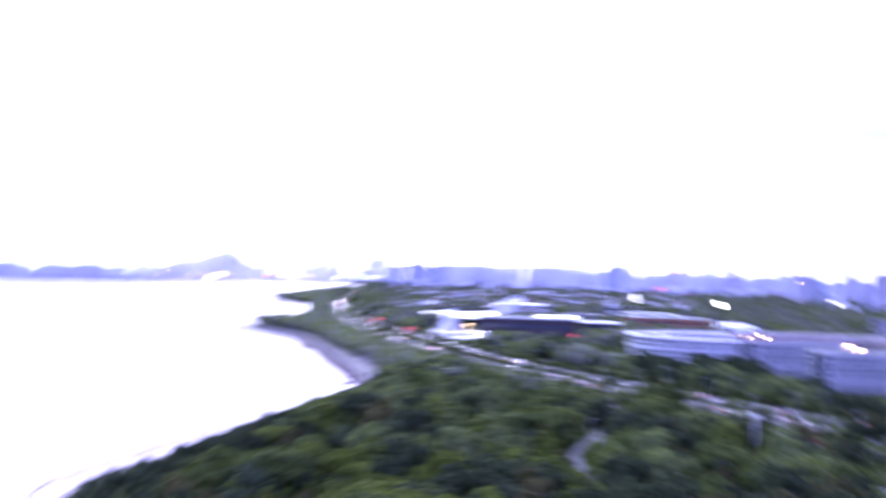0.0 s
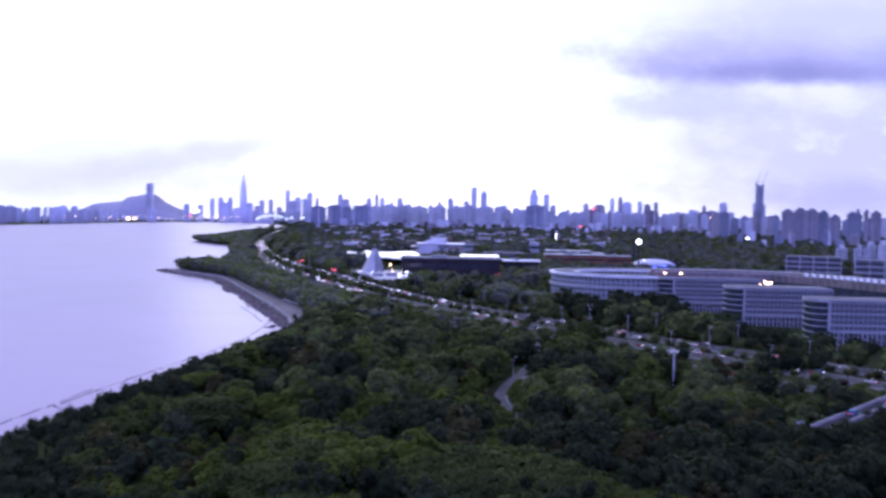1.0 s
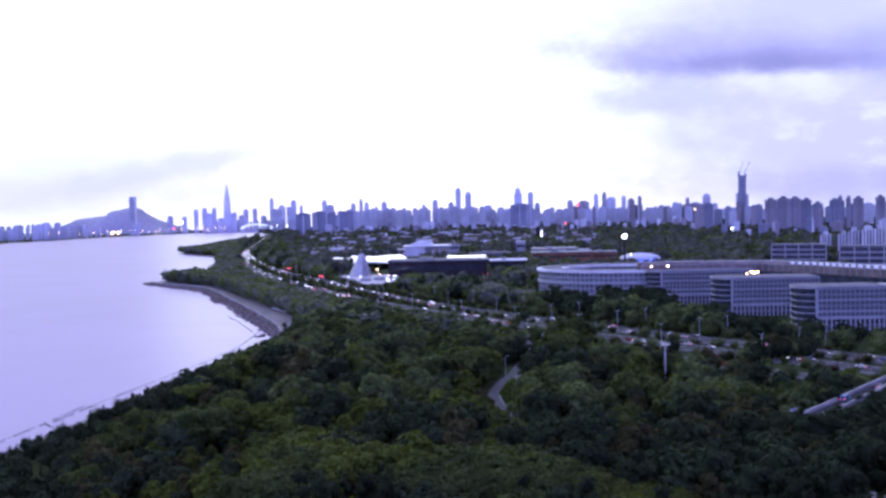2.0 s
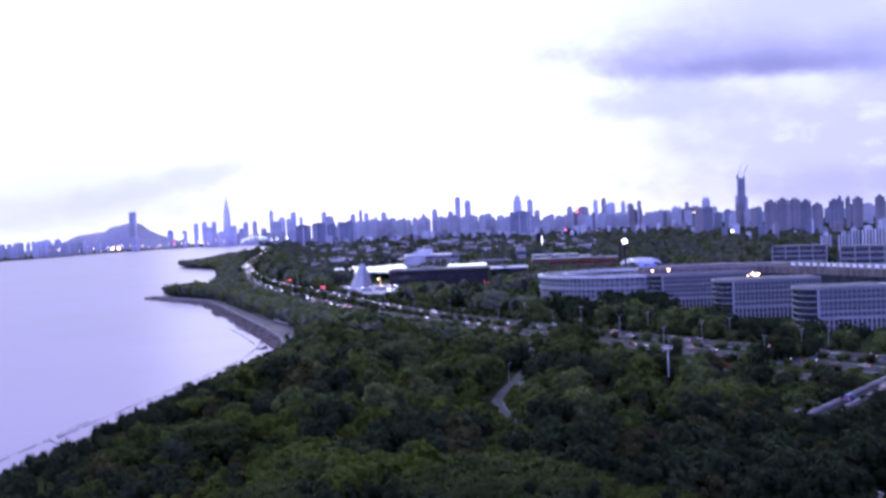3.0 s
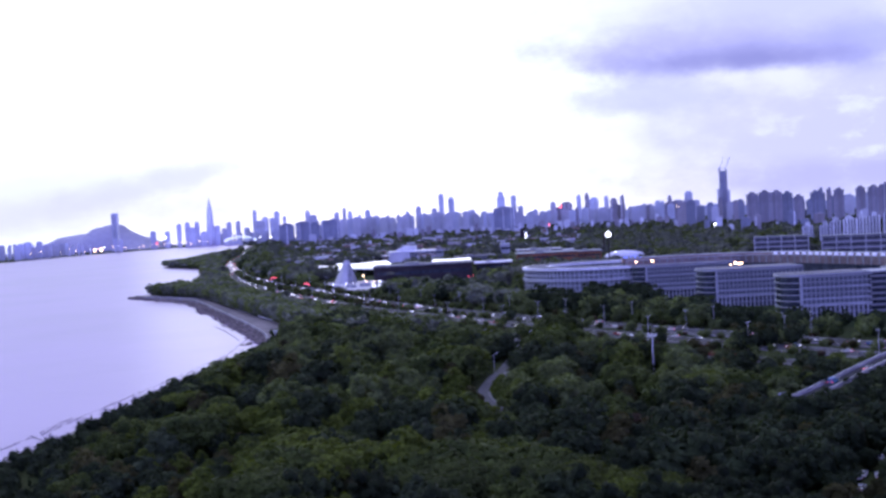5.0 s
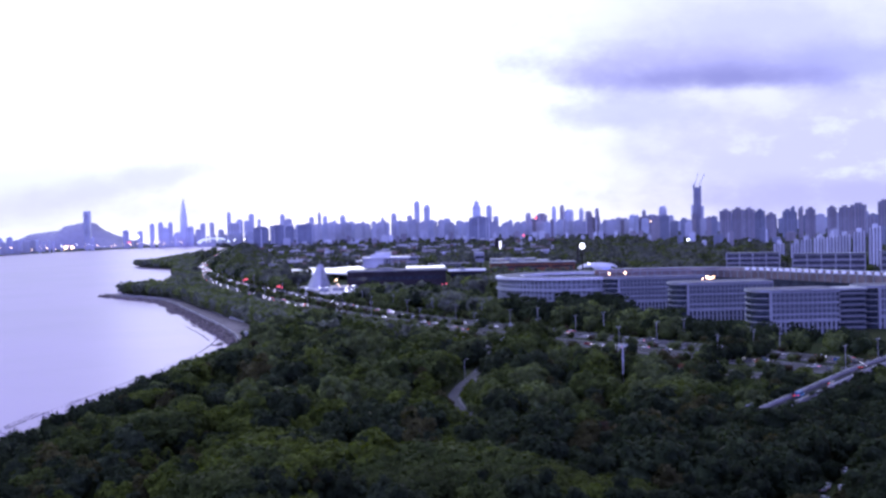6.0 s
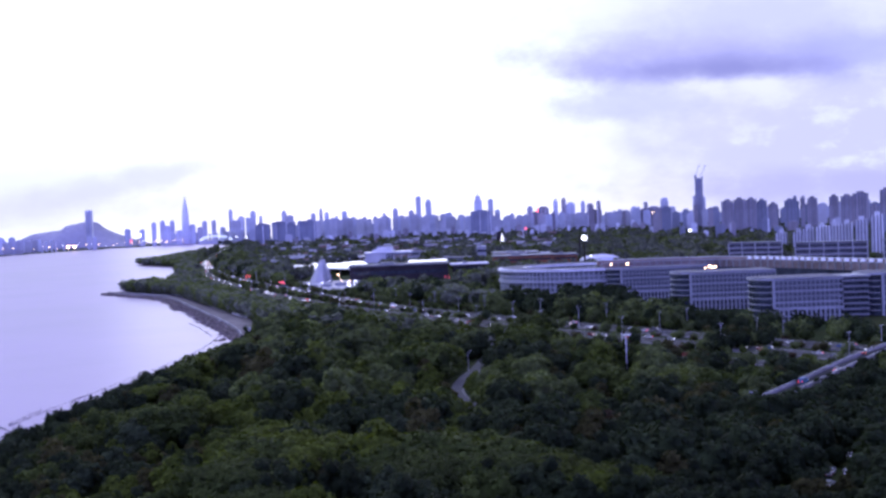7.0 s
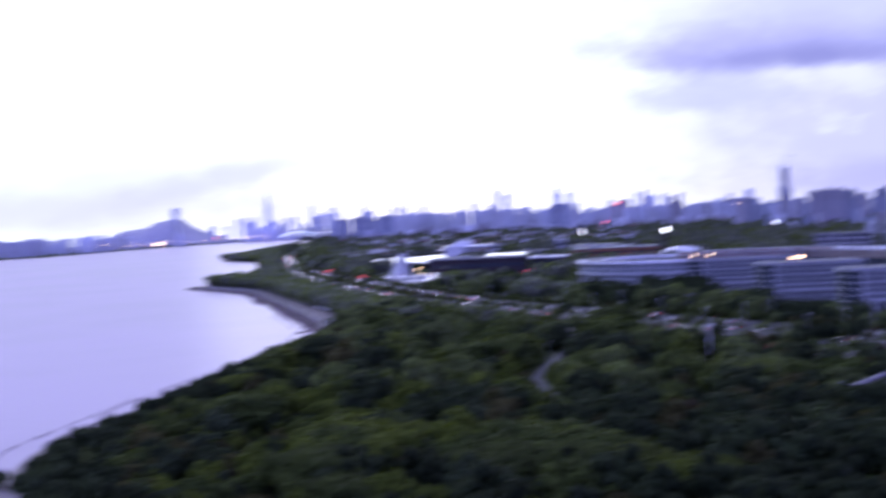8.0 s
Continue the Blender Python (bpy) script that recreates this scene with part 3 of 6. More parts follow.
def forest_spots():
    """Where trees stand in the woods: plan places, kind, scale."""
    rng = np.random.RandomState(5)
    spots = []
    step = 8.8
    for gy in np.arange(150, 640, step):
        for gx in np.arange(-175, 330, step):
            spots.append((gx + rng.uniform(-3, 3), gy + rng.uniform(-3, 3)))
    wide = len(spots)
    for q in np.c_[rng.uniform(-175, -60, 5200), rng.uniform(190, 610, 5200)]:
        spots.append(tuple(q))
    p = np.array(spots)
    extra = np.arange(len(p)) >= wide
    rd, pd, sd = line_distance(ROAD_LINE, p), line_distance(PATH_LINE[(PATH_LINE[:, 1] > 348) & (PATH_LINE[:, 1] < 468)], p), shore(p)
    # the woods end before the service road, with low scrub beyond
    edge = smooth_line([(-120, 640), (-75, 650), (-30, 600), (-2, 545), (38, 492), (62, 455), (84, 418), (112, 396), (150, 398), (200, 380), (260, 310), (330, 200)], 10)
    woods = np.r_[edge, [(330, 100), (-180, 100), (-180, 640)]]
    ok = inside(woods, p) & (sd > np.where(p[:, 1] > 625, 26, np.where(p[:, 1] < 320, 6.5, 11))) & (pd > 6.0)
    ok &= ~extra | ((sd < 36) & (p[:, 0] > -175) & (rng.rand(len(p)) < 0.85)) | ((sd < 95) & (p[:, 1] < 330) & (p[:, 0] < -62) & (rng.rand(len(p)) < 0.26))
    p, pd, sd = p[ok], pd[ok], sd[ok]
    keep, kinds, scale = [], [], []
    path_open = ((PATH_LINE[:, 1] > 354) & (PATH_LINE[:, 1] < 462)) | ((PATH_LINE[:, 1] > 514) & (PATH_LINE[:, 1] < 550))
    rim = COAST_LINE[(COAST_LINE[:, 1] > 310) & (COAST_LINE[:, 1] < 660) & (COAST_LINE[:, 0] > -180)] + np.array([9.0, 0.0])
    nn = normals_of(ROAD_LINE)
    lane = ROAD_LINE - nn * np.reshape(lane_place(-2.0, ROAD_LINE[:, 1]), (-1, 1))
    lane = lane[(lane[:, 1] > 440) & (lane[:, 1] < 860) & ((lane[:, 0] < 36) | (lane[:, 0] > 66))]
    open_line = np.r_[np.c_[lane, np.full(len(lane), 1.75)], np.c_[PATH_LINE[path_open], np.full(path_open.sum(), 1.4)], np.array([(75, 414.5, 1.8), (14.5, 436, 1.6), (13, 430, 1.6), (16, 441, 1.6), (98, 247, 1.6), (91.5, 239.5, 1.8), (107, 266, 1.8)]), np.c_[(FLY - normals_of(FLY) * 2.6)[FLY[:, 0] > 104], np.full((FLY[:, 0] > 104).sum(), 9.7)], np.c_[rim, np.full(len(rim), 4.0)]]
    for i, (x, y) in enumerate(p):
        if flyover_clear(x, y) or math.hypot(x - 97, (y - 246) * 0.7) < 5:
            continue
        n = noise.noise(Vector((x * 0.024, y * 0.02, 3.0)))
        tall = 1.0 + 0.42 * noise.noise(Vector((x * 0.035, y * 0.022, 11.0)))
        if x < -62 and y < 330 and 30 <= sd[i] < 95 and rng.rand() < 0.9:
            k = [5, 2, 4, 10, 7, 3, 0][rng.randint(7)]
            s = rng.uniform(0.42, 0.8)
        elif sd[i] < 30 or (sd[i] < 78 and y < 420 and rng.rand() < 0.85 - 0.008 * max(0, sd[i] - 40)):
            k = 5 if rng.rand() < 0.72 else [2, 4][rng.randint(2)]
            s = rng.uniform(0.5, 0.8) * (0.6 if y > 480 else 1.0) * (1.2 if sd[i] > 36 else 1.0)
        else:
            u = rng.rand()
            if n > 0.08:
                k = [0, 1, 6, 7, 2][int(u * 5)]
            elif n < -0.06:
                k = [2, 3, 2, 4, 5][int(u * 5)]
            else:
                k = [0, 2, 3, 4, 7, 6][int(u * 6)]
            if x > 15 and y < 350 and rng.rand() < 0.65 + 0.35 * min(1, (x - 15) / 40):
                k = [2, 2, 2, 2, 3][rng.randint(5)]
            if 330 < y <= 440 and n > -0.12 and rng.rand() < 0.65:
                k = [0, 9, 7, 9, 0, 9, 0, 3][rng.randint(8)]
            # further off, mostly kind 9, whose leaf colour is paled for haze
            if y > 440 and rng.rand() < 0.85:
                k = [0, 9, 9, 9, 0][rng.randint(5)] if n > -0.1 else [9, 2, 9, 4][rng.randint(4)]
            if -120 < x < -84 and 225 < y < 275 and rng.rand() < 0.4:
                k = 10
            if 24 < x < 62 and 300 < y < 335 and rng.rand() < 0.5:
                k = 11
            s = rng.choice([0.62, 0.8, 0.95, 1.1, 1.3]) * rng.uniform(0.9, 1.12) * (1.1 if y > 400 else 1.0) * tall
        if sd[i] < 30 and y < 345:
            s *= 0.62
        if sd[i] > 30:
            for bx, by, br, kk, ks in BRIGHT:
                if math.hypot(x - bx, y - by) < br:
                    k, s = kk, ks * rng.uniform(0.85, 1.1)
        while pd[i] < 3.4 + TREE_KINDS[k][0] * s * 0.40 and s > 0.25:
            s *= 0.8
        s = sightline_scale(x, y, k, s, open_line)
        if s is None:
            continue
        keep.append((x, y))
        kinds.append(k)
        scale.append(s)
    return np.array(keep), np.array(kinds), np.array(scale)


FLY = smooth_line([(97, 308.3), (103, 315.6), (124, 341), (162, 388), (192, 421), (251, 486)], 6)


def flyover_clear(x, y):
    return line_distance(FLY, np.array([[x, y]]))[0] < 7.6


def join_trees(protos, P, kinds, scale, turn, base):
    V, T, Q, mt, mq = [], [], [], [], []
    n = 0
    for (x, y), k, s, a in zip(P, kinds, scale, turn):
        v, t, q = protos[k]
        c, d = math.cos(a) * s, math.sin(a) * s
        V.append(np.c_[v[:, 0] * c - v[:, 1] * d + x, v[:, 0] * d + v[:, 1] * c + y, v[:, 2] * s + base])
        T.append(t + n)
        Q.append(q + n)
        mt.append(np.full(len(t), TREE_KINDS[k][5]))
        mq.append(np.full(len(q), TREE_KINDS[k][5]))
        n += len(v)
    faces = np.concatenate(T).tolist() + np.concatenate(Q).tolist()
    return np.concatenate(V), faces, np.r_[np.concatenate(mt), np.concatenate(mq)]


def build_woods():
    P, K, S = forest_spots()
    away = np.hypot(*P.T)
    hidden = (np.abs(P[:, 0]) > 0.62 * P[:, 1]) | (away < 178)
    order = np.argsort(away + np.where(hidden, 5000, 0))
    P, K, S, away, hidden = P[order], K[order], S[order], away[order], hidden[order]
    rng = np.random.RandomState(9)
    turn = rng.uniform(0, 6.28, len(P))
    near = 300
    fine = tree_protos(1700, 0.40, 40, corners=4)
    crowns = [mesh_of("crown", v, t.tolist() + q.tolist(), LEAF[TREE_KINDS[k][5]]) for k, (v, t, q) in enumerate(fine)]
    trunks = [trunk_shape(np.random.RandomState(70 + k), TREE_KINDS[k][1] + TREE_KINDS[k][2], 0.3).mesh("trunk", M["bark"]) for k in range(len(TREE_KINDS))]
    models = []
    for k, kind in enumerate(TREE_KINDS):
        i = next((j for j in range(near) if K[j] == k), None)
        if i is None:
            models.append(None)
            continue
        root = thing("tree", kind[6], "tree", group="trees of the near woods")
        part("trunk", trunks[k], None, root)
        part("crown", crowns[k], None, root)
        models.append((i, root))
    for j in range(near):
        i, root = models[K[j]]
        m = pose(P[j, 0], P[j, 1], 1.2, 0, 0, math.degrees(turn[j])) @ Matrix.Scale(S[j], 4)
        if j == i:
            root.matrix_basis = m
        else:
            ob = copy_thing(root, Matrix())
            ob.matrix_basis = m
    rest = np.arange(len(P)) >= near
    for pick, leaves, size, words in ((rest & ~hidden & (away < 400), 620, 0.64, "dense dark green coastal woods with uneven crowns"),
                                      (rest & ~hidden & (away >= 400), 340, 0.9, "hazy green far edge of the coastal woods"),
                                      (rest & hidden, 60, 1.5, "dense green woods at the foot of the shore")):
        v, f, mi = join_trees(tree_protos(leaves, size, 140, 0.62), P[pick], K[pick], S[pick], turn[pick], 1.2)
        tagged(new("woods", mesh_of("woods", v, f, LEAF, mi)), words, "woods", kind="stuff")


build_woods()


def row_trees(name, label, spots, kinds, lo, hi, seed, leaves=120, size=1.2, below=None):
    rng = np.random.RandomState(seed)
    P = np.array(spots)
    kk, ss = rng.choice(kinds, len(P)), rng.uniform(lo, hi, len(P))
    if below is not None:
        fits = [sightline_scale(x, y, k, q, below) for (x, y), k, q in zip(P, kk, ss)]
        ok = [i for i, q in enumerate(fits) if q is not None]
        P, kk, ss = P[ok], kk[ok], np.array([fits[i] for i in ok])
    protos = tree_protos(leaves, size, seed + 200, 0.55)
    v, f, mi = join_trees(protos, P, kk, ss, rng.uniform(0, 6.28, len(P)), 1.2)
    tagged(new(name, mesh_of(name, v, f, LEAF, mi)), label, "trees", kind="stuff")


BLOCKS = []   # footprints that trees keep clear of: x0, x1, y0, y1


PLAZA_VIEW = np.array([(x, y, 2.5) for x in range(-160, -88, 6) for y in (1040, 1070, 1100)] + [(x, y, 2.5) for x in range(-126, -92, 5) for y in (1012, 1026)], float)


def open_lanes():
    """The carriageways kept open to the camera's view, as plan places and height."""
    nn = normals_of(ROAD_LINE)
    rows = [np.c_[ROAD_LINE - nn * np.reshape(lane_place(off, ROAD_LINE[:, 1]), (-1, 1)), np.full(len(ROAD_LINE), ROAD_Z)] for off in (33.0, 2.0)]
    rows = np.concatenate(rows)
    return rows[(rows[:, 1] > 380) & (rows[:, 1] < 1350)]


def build_road_trees():
    rng = np.random.RandomState(21)
    nn = normals_of(ROAD_LINE)
    y = ROAD_LINE[:, 1]
    strip_a, strip_b, loose, front = [], [], [], []
    for i in range(len(ROAD_LINE)):
        k = 0.35 + 0.65 * np.clip((1300 - y[i]) / 500, 0, 1)
        if 330 < y[i] < 1500:
            edge = [float(lane_place(o, y[i])) for o in (39, 21, 9, -9, -28, -40)]
            for lo, hi, n, bag in ((edge[2], edge[1], 3, strip_a), (edge[4], edge[3], 4, strip_b), (edge[5] - 12, edge[5], 5 * (y[i] < 900), strip_b), (edge[0], edge[0] + 8, 3, strip_a)):
                if hi - lo < 3.5:
                    continue
                for _ in range(n):
                    if rng.rand() < 0.75:
                        spot = ROAD_LINE[i] - nn[i] * rng.uniform(lo + 1.5, hi - 1.5) + rng.uniform(-0.5, 0.5, 2)
                        (bag if rng.rand() < (0.8 if y[i] < 600 else 0.9) else loose).append(spot)
        if 300 < y[i] < 1000:
            for off in (50, 57, 64, 71, 79, 88):
                if rng.rand() < 0.9:
                    front.append(ROAD_LINE[i] - nn[i] * (off * k + rng.uniform(-4, 4)) + rng.uniform(-4, 4, 2))
        if 1000 < y[i] < 4300:
            for off in (9, 17, 27):
                if rng.rand() < 0.7:
                    front.append(ROAD_LINE[i] - nn[i] * (float(lane_place(39, y[i])) + off + rng.uniform(-3, 4)) + rng.uniform(-4, 4, 2))
    row_trees("roadside_trees", "small green trees in the planted strips between carriageways", strip_a + strip_b, [0, 9, 3, 9, 11], 0.35, 0.8, 31, 110, 0.7, open_lanes())
    row_trees("median_trees", "young trees and shrubs standing between the carriageways", loose, [0, 9, 9, 2, 3], 0.35, 0.8, 32, 110, 0.8)
    front = [p for p in front if not any(b[0] - 5 < p[0] < b[1] + 5 and b[2] - 5 < p[1] < b[3] + 5 for b in BLOCKS)]
    tall = [p for p in front if p[0] < 140]
    row_trees("street_trees", "tall street trees lining the boulevard, mostly paled for haze", [p for p in tall if p[0] < 40], [8, 8, 9, 9, 2], 1.0, 1.6, 33, 150, 1.2, PLAZA_VIEW)
    row_trees("boulevard_trees", "dense dark trees between the boulevard and the offices", [p for p in tall if p[0] >= 40], [2, 9, 2, 9, 4], 0.9, 1.5, 34, 180, 1.0)
    row_trees("garden_trees", "dark green garden trees before the office blocks", [p for p in front if p[0] >= 140], [2, 2, 9, 4, 2], 0.55, 1.0, 35, 150, 0.9)


def build_far_trees():
    """Tree cover of the district beyond, out to the foot of the towers."""
    rng = np.random.RandomState(44)
    spots = []
    while len(spots) < 4600:
        r = 900 * (4400 / 900) ** rng.rand()
        a = math.radians(rng.uniform(-14, 24))
        spots.append((r * math.sin(a), r * math.cos(a)))
    p = np.array(spots)
    ok = (shore(p) > 8) & (line_distance(ROAD_LINE, p) > 26)
    dens = np.array([noise.noise(Vector((x * 0.006, y * 0.003, 7.0))) for x, y in p]) > -0.3 - 0.5 * (p[:, 0] / p[:, 1] > 0.10)
    p = p[ok & dens]
    p = np.array([q for q in p if not any(b[0] - 6 < q[0] < b[1] + 6 and b[2] - 25 < q[1] < b[3] + 6 for b in BLOCKS)])
    rng2 = np.random.RandomState(45)
    protos = tree_protos(44, 2.1, 460, 0.35)
    size = rng2.uniform(1.1, 1.9, len(p))
    for b in BLOCKS:
        size[(p[:, 0] > b[0] * 0.93 - 8) & (p[:, 0] < b[1] + 8) & (p[:, 1] < b[3]) & (p[:, 1] > b[2] - 190)] *= 0.5
    size[(p[:, 1] < 1060) & (p[:, 0] < -60)] *= 0.4
    # kinds 8 and 9 carry the leaf colours with haze mixed in
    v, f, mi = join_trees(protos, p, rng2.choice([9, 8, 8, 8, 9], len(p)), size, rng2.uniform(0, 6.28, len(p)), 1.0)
    tagged(new("far_woods", mesh_of("far_woods", v, f, LEAF, mi)), "tree cover between distant low buildings, paled for haze", "woods", kind="stuff")
    # planting on the two headlands and the strip up to the boulevard
    p = np.c_[rng.uniform(-640, 20, 9500), rng.uniform(560, 2600, 9500)]
    sd, rd = shore(p), line_distance(ROAD_LINE, p)
    west = p[:, 0] < np.interp(p[:, 1], ROAD_LINE[::-1, 1], ROAD_LINE[::-1, 0]) - 12
    k = 0.35 + 0.65 * np.clip((1300 - p[:, 1]) / 500, 0, 1)
    p = p[(sd > np.where(p[:, 1] > 1110, 9.0, np.interp(p[:, 1], [700, 790, 900], [27, 22, 18]))) & (rd > 14 + 40 * k) & west]
    q = np.c_[rng.uniform(-380, -120, 16000), rng.uniform(650, 1100, 16000)]
    sq = shore(q)
    p = np.r_[p, q[(sq > np.interp(q[:, 1], [700, 790, 900], [28, 23, 19])) & (sq < np.interp(q[:, 1], [700, 790, 900], [39, 34, 30])) & (line_distance(ROAD_LINE, q) > 45)][:520]]
    q = np.c_[rng.uniform(-640, -400, 1300), rng.uniform(1550, 2150, 1300)]
    q = q[(shore(q) > 6) & (line_distance(ROAD_LINE, q) > 30)]
    p = np.r_[p, q[q[:, 0] < np.interp(q[:, 1], ROAD_LINE[::-1, 1], ROAD_LINE[::-1, 0]) - 20]]
    nn = normals_of(ROAD_LINE)
    view = (ROAD_LINE[:, 1] > 620) & (ROAD_LINE[:, 1] < 3200)
    lanes = np.concatenate([(ROAD_LINE - nn * np.reshape(lane_place(off, ROAD_LINE[:, 1]), (-1, 1)))[view] for off in (30.0, -2.0)])
    row_trees("headland_trees", "rounded trees on the wooded headland, paled for haze", p, [8, 9, 8, 8, 9], 0.9, 1.5, 47, 90, 1.2, np.c_[lanes, np.full(len(lanes), 1.0)])
    belt = []
    for i in range(len(COAST_LINE) - 1):
        a, b = COAST_LINE[i], COAST_LINE[i + 1]
        if 170 < a[1] < 640 and a[0] > -200:
            t = (b - a) / np.linalg.norm(b - a)
            side = np.array([t[1], -t[0]])
            for _ in range(13):
                belt.append(a + (b - a) * rng.rand() + side * rng.uniform(8, 19))
    row_trees("mangrove_belt", "low dark mangrove thicket along the muddy shore", belt, [2, 4, 5, 5], 0.24, 0.46, 49, 120, 0.6)


# ------------------------------------------------------------------ shore works
def build_seawall():
    line = smooth_line([(-128, 612), (-139, 652), (-165, 722), (-184, 767), (-216, 845), (-279, 987), (-340, 1058), (-376, 1104)], 5)
    width = np.interp(line[:, 1], [700, 790, 900], [22, 17, 13])
    wall = strip(line, 2 + 0 * width, width, 0.2, 1.9)
    tagged(new("pavement", wall.mesh("promenade", M["paving"])), "pale stone promenade along the headland shore", "promenade", kind="structure")
    para = thing("parapet", "low pale concrete parapet edging the promenade", "parapet")
    part("coping", strip(line, 1.2, 1.9, 0.2, 2.7), M["concrete"], para)
    part("inner_wall", strip(line[line[:, 1] > 790], 17.1, 17.6, 0.2, 2.2), M["concrete"], para)
    rng = np.random.RandomState(3)
    iv, ifc = ico()
    V, F, n = [], [], 0
    nn = normals_of(line)
    for i in range(len(line)):
        for _ in range(13):
            off = rng.uniform(-9 - 3.5 * (line[i, 1] % 140 < 60), 1)
            c = line[i] + nn[i] * off + rng.uniform(-2.5, 2.5, 2)
            r = rng.uniform(0.6, 1.5)
            V.append(np.r_[c, max(0, 0.2 + (off + 9) * 0.10)] + iv * np.array([r, r, r * 0.7]) * rng.uniform(0.75, 1.15, (len(iv), 1)))
            F.append(ifc + n)
            n += len(iv)
    tagged(new("revetment", mesh_of("revetment", np.concatenate(V), np.concatenate(F), M["rock"])), "brown boulder revetment sloping into the bay", "rocks", kind="stuff")


def build_fence():
    runs = [[(-150, 260), (-167, 300), (-166, 330), (-164, 352), (-163, 359)], [(-163, 359), (-154, 349)],
            [(-161, 362), (-159, 388), (-155, 425), (-150, 464), (-145, 506), (-141, 566), (-145, 628)], [(-163, 366), (-162, 392)],
            [(-150, 634), (-172, 690), (-190, 730)]]
    for r in runs:
        line = smooth_line(r, 2.5)
        root = thing("net_fence", "dark low net fence on stakes standing in the shallows", "fence", group="net fences in the bay")
        rng = np.random.RandomState(len(line))
        stake = Shape().tube(0, 0, -1.5, 0.75, 0.12, 0.09, 5).mesh("stake", M["net"])
        for i, (x, y) in enumerate(line):
            p = part("stake", stake, None, root)
            p.location = (x + rng.uniform(-0.2, 0.2), y, rng.uniform(-0.2, 0.15))
        top = np.where(rng.rand(len(line)) < 0.25, -0.3, rng.uniform(0.05, 0.3, len(line)))
        s = strip(line, -0.12, 0.12, -0.9, top)
        part("net", s, M["net"], root)


build_seawall()
build_fence()


# ------------------------------------------------------------------ flyover ramp
def build_flyover():
    root = thing("flyover", "long grey concrete flyover ramp rising out of the trees", "flyover")
    s = np.linspace(0, 1, len(FLY))
    z = 7.9 + 1.2 * s
    part("deck", strip(FLY, -4.2, 2.2, z - 1.3, z), M["concrete"], root)
    part("roadway", strip(FLY, -3.8, 1.8, z - 0.3, z + 0.03), M["ramp_asphalt"], root, "grey asphalt deck surface")
    for o in (-4.2, 1.8):
        part("parapet", strip(FLY, o, o + 0.4, z - 0.2, z + 1.0), M["concrete"], root)
        rail = strip(FLY, o + 0.1, o + 0.3, z + 1.25, z + 1.37)
        part("rail", rail, M["grey_metal"], root)
    for i in range(3, len(FLY), 5):
        c = Shape().tube(FLY[i, 0], FLY[i, 1], 0.6, z[i] - 1.2, 0.9, 0.9, 10)
        c.box(FLY[i, 0] - 2.4, FLY[i, 0] + 2.4, FLY[i, 1] - 1, FLY[i, 1] + 1, z[i] - 2.4, z[i] - 1.25)
        part("pier", c, M["concrete"], root)
    # the lower slip road that passes beneath
    low = smooth_line([(149, 351), (161, 364), (184, 388), (222, 424)], 6)
    slip = thing("slip_road_bridge", "pale concrete slip road bridge beside the ramp", "bridge")
    part("deck", strip(low, -4, 4, 4.2, 5.3), M["concrete"], slip)
    part("parapet", strip(low, 3.6, 4.0, 5.3, 6.3), M["cladding_light"], slip)
    part("parapet", strip(low, -4.0, -3.6, 5.3, 6.3), M["cladding_light"], slip)
    for i in (2, 9):
        part("pier", Shape().tube(low[i, 0], low[i, 1], 0.6, 4.3, 0.8, 0.8, 10), M["concrete"], slip)
    return z


FLY_Z = build_flyover()


# ------------------------------------------------------------------ office complex
def rounded_rect(x0, x1, y0, y1, r_left, r_right, n=7):
    pts = []
    for cx, cy, a0, r in ((x0, y1, 90, r_left), (x0, y0, 180, r_left), (x1, y0, 270, r_right), (x1, y1, 0, r_right)):
        r = max(r, 0.3)
        px, py = (cx + r if cx == x0 else cx - r), (cy + r if cy == y0 else cy - r)
        for k in range(n):
            a = radians(a0 + 90 * k / (n - 1))
            pts.append((px + r * math.cos(a), py + r * math.sin(a)))
    return pts


def grow(ring, d):
    c = np.mean(ring, axis=0)
    out = []
    n = len(ring)
    for i in range(n):
        a, b = np.array(ring[i - 1]), np.array(ring[(i + 1) % n])
        t = (b - a) / (np.linalg.norm(b - a) + 1e-9)
        out.append((ring[i][0] + t[1] * d, ring[i][1] - t[0] * d))
    return out


WINDOW = None


def window_mesh():
    """One dark pane in a slim frame, facing -y, 2 m wide and 2.1 m high."""
    global WINDOW
    if WINDOW is None:
        s = Shape()
        s.box(-0.98, 0.98, -0.06, 0.1, 0, 2.1)
        me = s.mesh("window", M["office_glass"])
        WINDOW = me
    return WINDOW


